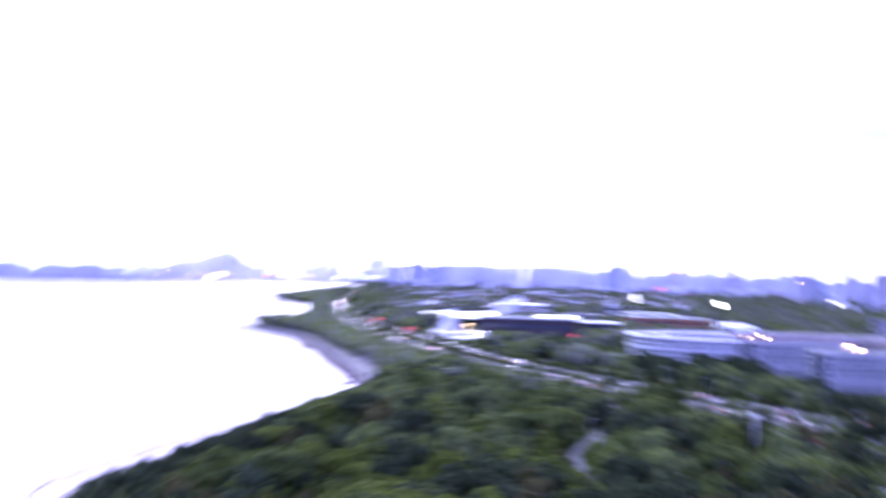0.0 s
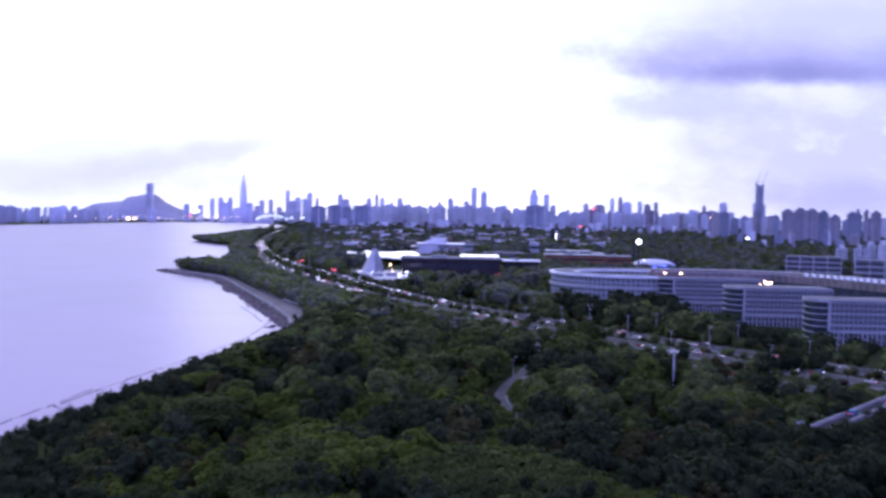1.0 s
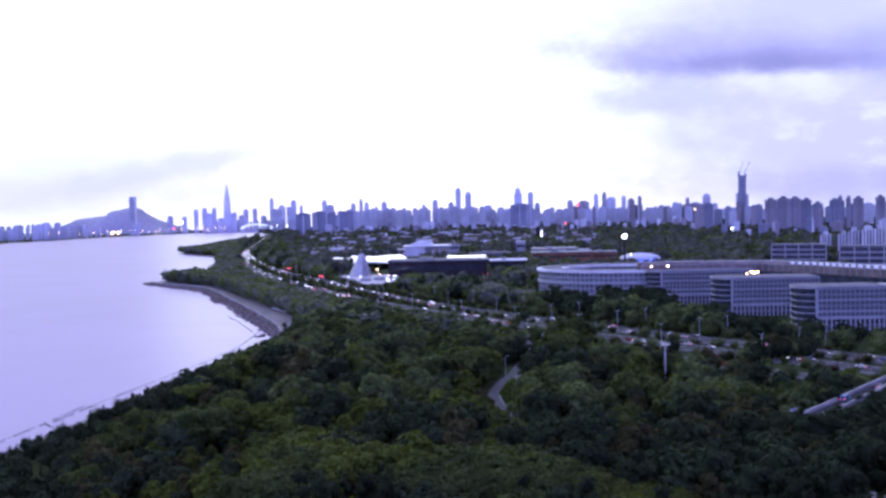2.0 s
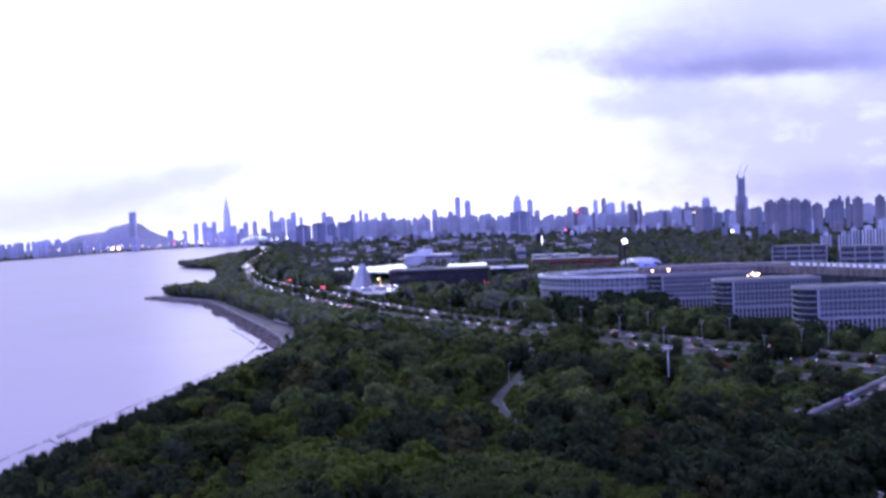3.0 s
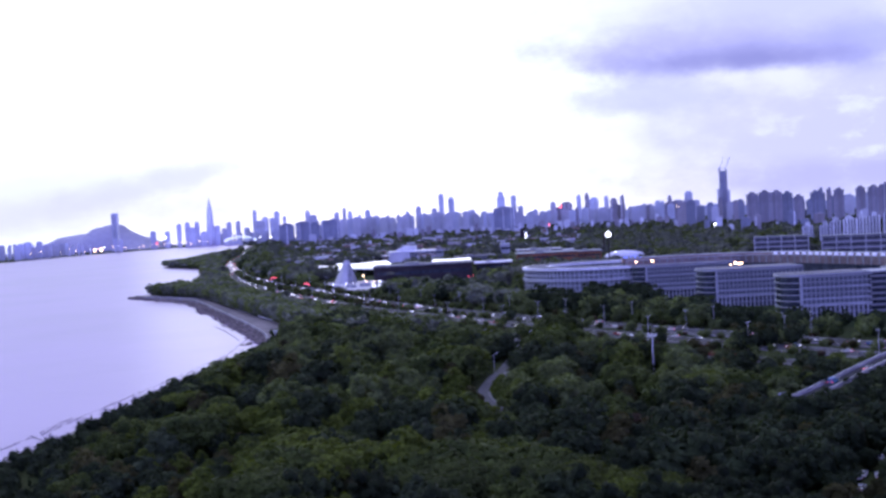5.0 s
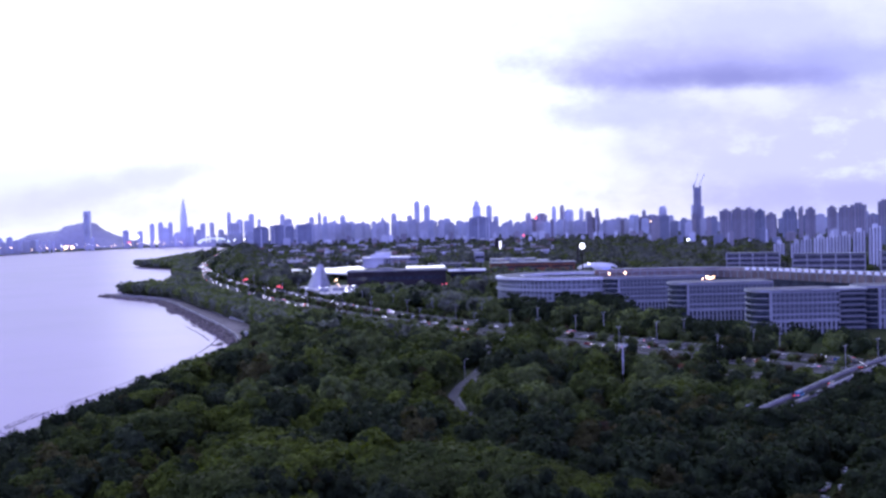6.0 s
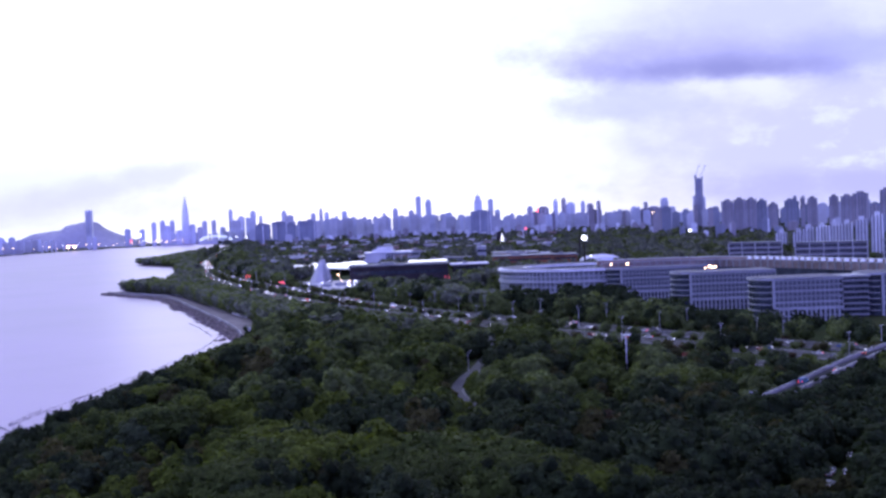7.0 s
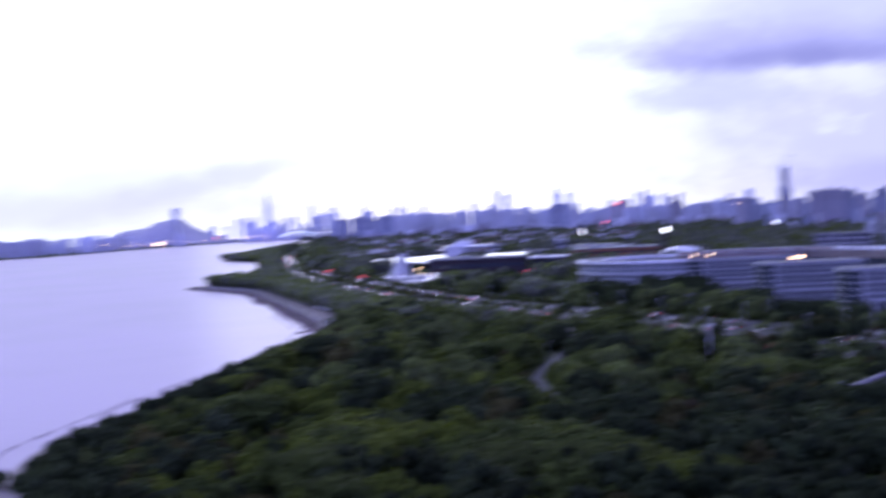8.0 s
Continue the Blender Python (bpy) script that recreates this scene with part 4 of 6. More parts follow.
def office_block(x0, x1, y0, y1, top, label, turn=0.0, louvres=True, base_z=1.0):
    """A finger block: solid body, floor bands, a gridded front, a colonnade below and a rounded louvred end."""
    w, d = x1 - x0, y1 - y0
    root = thing("office_block", label, "office building", (x0, y0, base_z), turn, "blocks of the office complex")
    h = top - base_z
    r = min(10, d * 0.45)
    ring = rounded_rect(0, w, 0, d, r, 1.0)
    part("body", Shape().prism(grow(ring, -0.6), 0, h - 1.2), M["glass"], root, "dark glazed body behind the bands")
    part("roof", Shape().prism(grow(ring, 0.5), h - 1.2, h), M["cladding_light"], root, "pale overhanging roof slab")
    part("roof_deck", Shape().prism(grow(ring, -0.3), h, h + 0.25), M["roof_grey"], root)
    base = 8.4
    floors = 5
    fh = (h - 1.2 - base) / floors
    # solid gridded front wall from past the rounded end
    f0 = r + 0.5
    for k in range(floors + 1):
        z = base + k * fh
        b = Shape().box(f0, w, -0.5, 0.3, z - 0.45, z + 0.45)
        part("spandrel", b, M["cladding_light"] if k % 2 else M["cladding"], root)
    part("base_band", Shape().box(f0, w, -0.75, 0.3, base - 0.9, base + 0.35), M["cladding_light"], root)
    pitch = 2.7
    n = int((w - f0) / pitch)
    pier = Shape().box(-0.36, 0.36, -0.42, 0.3, base, h - 1.2).mesh("pier", M["cladding"])
    col = Shape().box(-0.48, 0.48, -0.75, 0.3, 0, base - 0.8).mesh("column", M["cladding_light"])
    for i in range(n + 1):
        p = part("pier", pier, None, root)
        p.location = (f0 + i * pitch, 0, 0)
        p = part("column", col, None, root)
        p.location = (f0 + i * pitch, 0, 0)
    for i in range(n):
        for k in range(floors):
            p = part("window", window_mesh(), None, root)
            p.location = (f0 + (i + 0.5) * pitch, -0.2, base + k * fh + 0.7)
    part("end_pier", Shape().box(f0 - 0.9, f0 + 0.5, -0.85, 0.3, 0, h - 1.2), M["cladding_light"], root)
    if louvres:
        for k in range(1, 7):
            z = k * (h - 1.2) / 7
            part("floor_band", Shape().prism(grow(ring, 0.1), z - 0.22, z + 0.22), M["cladding_light"], root)
    BLOCKS.append((x0 - 4, x1, y0 - 4, y1))
    return root


def oval(cx, cy, rx, ry, n=48, a0=0, a1=360):
    return [(cx + rx * math.cos(radians(a0 + (a1 - a0) * i / n)), cy + ry * math.sin(radians(a0 + (a1 - a0) * i / n))) for i in range(n + (a1 - a0 < 360))]


def ring_wall(outer, inner, z0, z1):
    n = len(outer)
    s = Shape()
    vs = [(x, y, z) for z in (z0, z1) for r in (outer, inner) for x, y in r]
    fs = []
    for i in range(n):
        j = (i + 1) % n
        fs += [(i, j, 2 * n + j, 2 * n + i), (n + j, n + i, 3 * n + i, 3 * n + j), (2 * n + i, 2 * n + j, 3 * n + j, 3 * n + i), (j, i, n + i, n + j)]
    return s.add(vs, fs)


def build_ring_building():
    cx, cy, rx, ry = 112, 812, 67, 52
    root = thing("ring_building", "oval white-banded ring building round an open court", "office building")
    out, inn = (lambda d: oval(cx, cy, rx + d, ry + d, 72)), (lambda d: oval(cx, cy, rx - 20 + d, ry - 20 + d, 72))
    part("body", ring_wall(out(-0.8), inn(0.8), 1, 25.5), M["ring_glass"], root, "dark glazed oval body")
    for k, z in enumerate((5.0, 9.3, 13.4, 21.4)):
        part("floor_band", ring_wall(out(0), inn(0), z - 0.45, z + 0.45), M["cladding_light"], root)
    part("wide_band", ring_wall(out(1.2), inn(-0.2), 16.6, 18.6), M["cladding_light"], root, "wide pale projecting band")
    part("roof", ring_wall(out(1.6), inn(-1.2), 25.2, 27.0), M["paint_white"], root, "pale oval roof slab")
    part("roof_deck", ring_wall(out(-2.4), inn(2.4), 27.0, 27.35), M["roof_grey"], root)
    mull = Shape().box(-0.45, 0.45, -0.3, 0.3, 1.0, 25.4).mesh("mullion", M["cladding_light"])
    for i in range(110):
        a = 2 * math.pi * i / 110
        p = part("mullion", mull, None, root)
        p.location, p.rotation_euler = (cx + (rx - 0.3) * math.cos(a), cy + (ry - 0.3) * math.sin(a), 0), (0, 0, a + math.pi / 2)
    for i in range(0, 60):
        a = 2 * math.pi * i / 60
        p = part("court_mullion", mull, None, root)
        p.location, p.rotation_euler = (cx + (rx - 19.8) * math.cos(a), cy + (ry - 19.8) * math.sin(a), 0), (0, 0, a + math.pi / 2)
    BLOCKS.append((cx - rx - 4, cx + rx, cy - ry - 6, cy + ry))


def build_spine():
    """The long curved roof behind the finger blocks, with its row of white skylight domes."""
    line = smooth_line([(120, 772), (170, 775), (214, 762), (243, 728), (262, 690), (280, 655), (300, 620), (330, 570)], 6)
    root = thing("link_building", "long curved building with a reddish roof terrace linking the blocks", "office building")
    part("body", strip(line, -9, 9, 1.0, 28.5), M["glass"], root)
    part("terrace_wall", strip(line, 8.5, 9.3, 25.0, 30.4), M["terrace_brown"], root, "brown panelled terrace wall, warm lamplight in its colour")
    part("coping", strip(line, 8.2, 9.8, 30.4, 31.0), M["cladding_light"], root)
    pilaster = Shape().box(-0.35, 0.35, -0.35, 0.35, 25.0, 30.4).mesh("pilaster", M["cladding"])
    for p, q in zip((line + normals_of(line) * 9.4)[::1], normals_of(line)):
        ob = part("pilaster", pilaster, None, root)
        ob.location, ob.rotation_euler = (*p, 0), (0, 0, math.atan2(q[1], q[0]))
    part("parapet", strip(line, -9.6, -8.4, 26.5, 29.8), M["cladding_light"], root)
    part("terrace", strip(line, -8.4, 8.4, 28.5, 28.8), M["roof_red"], root, "reddish paved roof terrace")
    part("upper_storey", strip(line, -7, -1, 28.8, 31.6), M["roof_red"], root, "low reddish rooftop storey")
    part("upper_roof", strip(line, -7.6, -0.4, 31.6, 32.2), M["cladding_light"], root)
    dome = Shape()
    n = 10
    prof = [(1.7, 0), (1.75, 0.7), (1.5, 1.5), (0.9, 2.1), (0.15, 2.35)]
    dome.revolve(prof, n)
    part("skylight_deck", strip(line[18:len(line) - 5], 4.4, 8.2, 28.8, 30.5), M["roof_grey"], root)
    me = dome.mesh("skylight", M["membrane"], True)
    nn = normals_of(line)
    for i in range(19, len(line) - 6, 1):
        p = part("skylight", me, None, root)
        p.location = (*(line[i] + nn[i] * 6.3), 30.5)
    for p in line[::3]:
        BLOCKS.append((p[0] - 14, p[0] + 14, p[1] - 14, p[1] + 14))


def flood_light(x, y, z, mat, r, label, words="floodlight"):
    root = thing(words, label, "lamp", (x, y, z), group="evening lamps")
    part("bracket", Shape().tube(0, 0, -1.2, 0, 0.15, 0.15, 6), M["grey_metal"], root)
    b = Shape().revolve([(max(0.02, r * math.cos(radians(a))), r + r * math.sin(radians(a))) for a in range(-90, 91, 30)], 10)
    part("bulb", b, mat, root, "glowing lamp head", True)
    return root


def build_offices():
    build_ring_building()
    office_block(123, 201, 751, 776, 27, "grey gridded office block with a rounded louvred end")
    office_block(154.5, 222, 667, 692, 27, "grey gridded office block with pale floor bands")
    office_block(182, 233, 582, 607, 27, "grey gridded office block behind the street trees")
    office_block(252, 330, 596, 622, 27, "grey office block with a tall pale colonnade", louvres=True)
    part_link = thing("stair_link", "louvred grey stair tower between two office blocks", "office building")
    part("body", Shape().box(236, 252, 592, 608, 1, 25.5), M["glass"], part_link)
    for k in range(7):
        part("louvre", Shape().box(236, 252, 590.6, 592, 2.5 + 3.4 * k, 3.6 + 3.4 * k), M["cladding"], part_link)
    part("roof", Shape().box(235, 253, 591, 609, 25.5, 26.5), M["cladding_light"], part_link)
    BLOCKS.append((232, 256, 588, 610))
    build_spine()
    for x, y, z, r in ((175, 668, 27.9, 0.5), (178, 668, 28.6, 0.9), (180, 668, 27.9, 0.8), (182, 668, 28.4, 0.8), (139, 756, 27.9, 0.9), (127, 757, 27.9, 0.7)):
        flood_light(x, y, z + 1.2, M["lamp_warm"], r, "glowing warm floodlight on the office roof")


build_offices()


# ------------------------------------------------------------------ cultural quarter beyond the boulevard
def build_cone():
    """A slanted cone of pale panels, with a gap where a grey core stands in for its shaded right face."""
    root = thing("cone_pavilion", "pale ribbed cone-shaped pavilion lit from below", "pavilion", (-142, 1138, 1.0))
    n = 30
    for k in range(n - 7):
        a0, a1 = radians(12 + 360 * k / n), radians(12 + 360 * (k + 1) / n)
        p = [(14 * math.cos(a), 14 * math.sin(a), 0) for a in (a0, a1)]
        q = [(2.6 + 2.9 * math.cos(a), 2.4 * math.sin(a), 27) for a in (a1, a0)]
        o = [(v[0] * 0.94, v[1] * 0.94, v[2]) for v in p + q]
        part("panel", Shape().add(p + q + o, [(0, 1, 2, 3), (7, 6, 5, 4), (0, 3, 7, 4), (1, 5, 6, 2), (3, 2, 6, 7)]), M["pavilion_skin"], root)
    # grey core shows through the gap as the cone's shaded side
    part("core", Shape().prism(oval(0, 0, 12.2, 12.2, 20), 0, 25.5, oval(2.6, 0, 2.0, 1.7, 20)), M["cladding"], root, "grey core standing in for the shaded right face")
    for k in range(5):
        a = radians(-62 + 16 * k)
        part("fin", Shape().beam((13.4 * math.cos(a), 13.4 * math.sin(a), 0), (2.6 + 2.3 * math.cos(a), 2.0 * math.sin(a), 26), 0.4), M["grey_metal"], root)
    part("base", Shape().tube(0, 0, -0.5, 0.95, 14.6, 14.4, 24), M["roof_grey"], root)
    BLOCKS.append((-172, -118, 1110, 1165))


def canopy(name, label, pts, z, wave=0.8, skew=0.0):
    root = thing(name, label, "canopy")
    (x0, y0), (x1, y1) = pts
    n, m = 14, 6
    vs, fs = [], []
    for t in (0, -0.5):
        for j in range(m + 1):
            for i in range(n + 1):
                u, v = i / n, j / m
                vs.append((x0 + (x1 - x0) * u + skew * v, y0 + (y1 - y0) * v, z + t + wave * math.sin(u * 6.3 + v * 2) + 2 * wave * math.sin(math.pi * v)))
    W = n + 1
    o = W * (m + 1)
    for j in range(m):
        for i in range(n):
            a = j * W + i
            fs += [(a, a + 1, a + W + 1, a + W), (o + a, o + a + W, o + a + W + 1, o + a + 1)]
    for i in range(n):
        fs += [(i, o + i, o + i + 1, i + 1), (m * W + i, m * W + i + 1, o + m * W + i + 1, o + m * W + i)]
    part("roof", Shape().add(vs, fs), M["roof_sheet"], root, smooth=True)
    post = Shape().tube(0, 0, 0.8, z - 1, 0.4, 0.4, 6).mesh("post", M["grey_metal"])
    for i in range(6):
        p = part("post", post, None, root)
        p.location = (x0 + (x1 - x0) * (i + 0.5) / 6, y0 + (y1 - y0) * 0.15, 0)
    BLOCKS.append((x0, x1, y0, y1))


def terrace_building():
    root = thing("terraced_building", "white exhibition hall with flat roof and slanted roof block", "hall", (-94, 1640, 1.0))
    part("podium", Shape().box(-38, 40, -21, 22, 0, 6), M["paint_white"], root)
    part("storey", Shape().box(-34, 39, -19, 21, 6, 15.4), M["office_glass"], root, "glazed upper storey")
    part("wall", Shape().box(-34, -1, -19.6, -19.01, 6, 15.4), M["paint_white"], root, "white front wall panel")
    part("roof_slab", Shape().prism(rounded_rect(-37, 41.5, -21.5, 23, 2, 2), 15.4, 17.6), M["membrane"], root, "white flat roof slab")
    part("canopy_slab", Shape().box(-47, -34, -17, 10, 11.0, 12.2), M["membrane"], root, "white canopy slab at the end")
    for y in (-15, 8):
        part("column", Shape().tube(-45, y, 0, 11, 0.6, 0.6, 8), M["cladding_light"], root)
    block = [(-24, 17.6), (9, 17.6), (9, 25), (-8, 25), (-24, 20.5)]
    vs = [(x, y, z) for y in (-10, 10) for x, z in block]
    part("roof_block", Shape().add(vs, [(0, 1, 2, 3, 4), (9, 8, 7, 6, 5)] + [(i, 5 + i, 5 + (i + 1) % 5, (i + 1) % 5) for i in range(5)]), M["paint_white"], root, "white slanted roof block")
    fin = Shape().box(-0.4, 0.4, -20.2, -19.6, 6, 15.4).mesh("fin", M["paint_white"])
    for i in range(17):
        p = part("fin", fin, None, root)
        p.location = (-34 + 4.5 * i, 0, 0)
    BLOCKS.append((-140, -40, 1560, 1670))


def hall(name, label, x0, x1, y0, y1, h, wall, roof, over=2.0, ribs=0, wave=0.0):
    root = thing(name, label, "hall", ((x0 + x1) / 2, (y0 + y1) / 2, 1.0))
    hx, hy = (x1 - x0) / 2, (y1 - y0) / 2
    part("wall", Shape().box(-hx, hx, -hy, hy, 0, h), wall, root)
    part("roof", Shape().prism(rounded_rect(-hx - over, hx + over, -hy - over, hy + over, 2.5, 2.5), h, h + 1.3), roof, root)
    part("roof_plant", Shape().box(-hx * 0.4, -hx * 0.1, -hy * 0.4, hy * 0.3, h + 1.3, h + 3.4), M["cladding"], root)
    if ribs:
        rib = Shape().box(-0.35, 0.35, -hy - 0.5, -hy - 0.01, 0.3, h).mesh("rib", wall)
        for i in range(ribs):
            p = part("rib", rib, None, root)
            p.location = (-hx + 2 * hx * (i + 0.5) / ribs, 0, 0)
    part("window_band", Shape().box(-hx * 0.92, hx * 0.92, -hy - 0.25, -hy, h * 0.45, h * 0.68), M["glass"], root)
    BLOCKS.append((x0 - 4, x1 + 4, y0 - 6, y1 + 4))
    return root


def globe_light():
    root = thing("globe_light", "huge glowing white globe on a dark mast", "light globe", (183, 1295, 1.0))
    part("mast", Shape().tube(0, 0, 0, 31, 1.2, 0.6, 8), M["dark_wall"], root)
    part("cage", Shape().box(-7, -5.5, 0.5, 2, 18, 40).box(-7, 5, 1.2, 2.2, 28, 29), M["dark_wall"], root, "dark frame behind the globe")
    s = Shape().revolve([(max(0.05, 3.4 * math.cos(radians(a))), 36 + 3.4 * math.sin(radians(a))) for a in range(-90, 91, 18)], 22)
    part("globe", s, M["globe_glow"], root, "glowing white globe", True)


def build_quarter():
    build_cone()
    BLOCKS.append((-172, -85, 1000, 1165))
    plaza = Shape().prism([(-164, 1052), (-146, 1030), (-128, 1012), (-96, 1006), (-84, 1060), (-110, 1162), (-164, 1160)], 0.5, 1.9)
    tagged(new("pavement", plaza.mesh("plaza", M["plaza_lit_stone"])), "pale paved plaza round the cone pavilion, brightened as if floodlit", "plaza", kind="structure")
    canopy("canopy_roof", "wide white undulating membrane canopy", ((-168, 1275), (-94, 1480)), 10, 0.8, -30)
    canopy("canopy_roof", "long low white canopy beside the cone", ((-216, 1410), (-184, 1460)), 9, 0.5)
    terrace_building()
    hall("long_hall", "long low dark-walled hall with a pale roof edge", -108, 4, 1128, 1175, 17, M["dark_wall"], M["roof_grey"], 1.5, 26)
    canopy("canopy_roof", "white curved roof sheet over the end of the dark hall", ((-44, 1172), (3, 1250)), 18.6, 0.25)
    hall("low_hall", "low dark pavilion with a pale flat roof", 10, 52, 1240, 1275, 10, M["dark_wall"], M["paint_white"], 3)
    hall("brick_hall", "long orange brick hall under a flat grey roof", 69, 152, 1390, 1425, 12, M["brick_orange"], M["cladding"], 2, 14)
    hall("brick_hall", "dark orange brick annexe with a grey roof", 153, 187, 1400, 1430, 11, M["brick_orange"], M["cladding"], 2, 6)
    hall("white_block", "small white cubic building among trees", 57, 73, 1730, 1750, 17, M["cladding_light"], M["paint_white"], 0.6)
    hall("pale_hall", "low pale hall with a flat roof among trees", 80, 150, 1600, 1640, 9, M["cladding"], M["cladding_light"], 2, 10)
    hall("pale_hall", "low pale hall with a flat roof among trees", -20, 40, 1500, 1535, 8, M["cladding"], M["roof_grey"], 2, 8)
    sign = thing("led_sign", "tall dark sign tower with a glowing white strip", "sign", (122, 2100, 1))
    part("tower", Shape().box(-10, -2, 0, 4, 0, 36), M["dark_wall"], sign)
    part("strip", Shape().box(1.0, 2.2, 0, 3, 14, 28), M["lamp_white"], sign, "glowing white strip")
    dome = thing("oval_dome", "white oval dome roof edged with blue light", "dome", (207, 1325, 1))
    s = Shape()
    prof = [(1.0, 5.0), (0.97, 7.0), (0.85, 9.5), (0.6, 11.5), (0.3, 12.6), (0.05, 13)]
    for (r0, z0), (r1, z1) in zip(prof, prof[1:]):
        s.prism(oval(0, 0, 27 * r0, 17 * r0, 28), z0, z1, oval(0, 0, 27 * r1, 17 * r1, 28))
    part("shell", s, M["membrane"], dome, smooth=True)
    part("drum", Shape().prism(oval(0, 0, 25, 15, 28), 0, 5), M["cladding"], dome)
    part("light_band", Shape().prism(oval(8, -3, 19, 15, 28), 2.8, 4.2), M["lamp_blue"], dome, "glowing blue light band")
    BLOCKS.append((178, 236, 1290, 1345))
    globe_light()
    for x, y, z, r, m, w in ((-99, 1022, 4, 0.9, "lamp_white", "bright white plaza light"), (-96, 1065, 6, 0.7, "lamp_white", "bright white plaza light"),
                             (-122, 1140, 8.4, 1.0, "lamp_warm", "warm plaza light beside the cone"), (-118, 1120, 5, 0.5, "lamp_warm", "warm plaza light beside the cone"),
                             (-118, 1085, 3, 0.5, "lamp_white", "small white plaza light on a pole"), (-150, 1095, 3, 0.5, "lamp_white", "small white plaza light on a pole"),
                             (0, 1050, 7, 0.45, "lamp_red", "red glowing sign lamp among trees"), (4, 1050, 7, 0.4, "lamp_red", "red glowing sign lamp among trees"),
                             (-239, 1208, 8, 0.8, "lamp_red", "red glowing lamp at the road"),
                             (-236.5, 1207, 8.4, 0.6, "lamp_red", "red glowing lamp at the road"),
                             (-241.5, 1208, 7.2, 0.6, "lamp_red", "red glowing lamp at the road"),
                             (-172, 1046, 8, 0.7, "lamp_red", "red glowing lamp at the road"),
                             (-169.5, 1045, 7.4, 0.6, "lamp_red", "red glowing lamp at the road"),
                             (-174, 1047, 8.8, 0.5, "lamp_red", "red glowing lamp at the road"),
                             (-170.5, 1046, 9, 0.4, "lamp_red", "red glowing lamp at the road"),
                             # low red lamp added in place of car tail lights
                             (-121, 866, 2.8, 0.5, "lamp_red", "red glowing lamp at the road"),
                             (190, 1290, 13, 0.9, "lamp_white", "white lamp beside the dome")):
        q = flood_light(x, y, z, M[m], r, w, "street_light")
        part("pole", Shape().tube(0, 0, -z + 0.8, -1, 0.14, 0.1, 6), M["grey_metal"], q)


build_quarter()


# ------------------------------------------------------------------ residential blocks on the rise
def slab_block(x, y, w, d, h, turn, label, floors, frame_mat, wall_mat):
    root = thing("apartment_block", label, "apartment building", (x, y, 1), turn, "slab apartment blocks")
    part("wall", Shape().box(-w / 2, w / 2, 0, d, 0, h), wall_mat, root)
    part("roof", Shape().box(-w / 2 - 0.8, w / 2 + 0.8, -0.9, d + 0.5, h, h + 1.0), M["cladding"], root)
    band = Shape().box(-w / 2, w / 2, -1.5, 0, -0.35, 0.55).mesh("balcony_band", frame_mat)
    for k in range(1, floors):
        p = part("balcony_band", band, None, root)
        p.location.z = k * h / floors
    fin = Shape().box(-0.5, 0.5, -1.7, 0, 0, h).mesh("fin", frame_mat)
    n = max(2, int(w / 14))
    for i in range(n + 1):
        p = part("fin", fin, None, root)
        p.location.x = -w / 2 + w * i / n
    win = Shape().box(-1.6, 1.6, -0.12, 0.0, -1.0, 0.7).mesh("window", M["glass"])
    for i in range(n):
        for k in range(floors):
            for o in (-0.34, -0.12, 0.12, 0.34):
                p = part("window", win, None, root)
                p.location = (-w / 2 + w * (i + 0.5 + o) / n, -0.0, (k + 0.55) * h / floors)
    BLOCKS.append((x - w / 2 - 5, x + w / 2 + 5, y - 5, y + d + 5))


def rib_tower(x, y, w, d, h, turn, label, mat, bays=5, group="ribbed apartment towers", core=None):
    """A tower with projecting bays, recessed dark slots and a stepped top."""
    root = thing("apartment_tower", label, "apartment tower", (x, y, 1), turn, group)
    part("core", Shape().box(-w / 2, w / 2, 0, d, 0, h), core or TOWER[2], root)
    bw = w / bays
    top = [0.0, 2.5, 5.0, 2.5, 0.0, 1.5, 3.0]
    for i in range(bays):
        bz = h + top[i % 7] * h / 90
        part("bay", Shape().box(-w / 2 + bw * (i + 0.2), -w / 2 + bw * (i + 0.8), -2.2, d, 0, bz), mat, root)
    part("roof_house", Shape().box(-w * 0.2, w * 0.2, d * 0.2, d * 0.7, h, h + 5), mat, root)
    return root


def build_homes():
    slab_block(380, 1215, 62, 14, 24, -22, "pale slab apartment block with balcony bands", 4, M["pavilion_skin"], M["roof_grey"])
    slab_block(424, 1090, 74, 14, 26, -20, "pale slab apartment block with wide balcony bands", 4, M["pavilion_skin"], M["roof_grey"])
    slab_block(500, 1062, 56, 14, 27, -20, "pale slab apartment block with wide balcony bands", 4, M["pavilion_skin"], M["roof_grey"])
    for x, y, h in ((456, 1344, 31), (470, 1318, 32), (458, 1249, 38), (469, 1234, 40), (479, 1220, 41), (489, 1206, 43), (500, 1190, 47), (513, 1176, 52), (530, 1165, 55), (550, 1155, 57)):
        rib_tower(x, y, 14.5, 12, h, -22, "mid-rise apartment block with vertical ribs", TOWER[3 if x % 2 else 1], 4, "mid-rise ribbed blocks", M["roof_grey"])


build_homes()

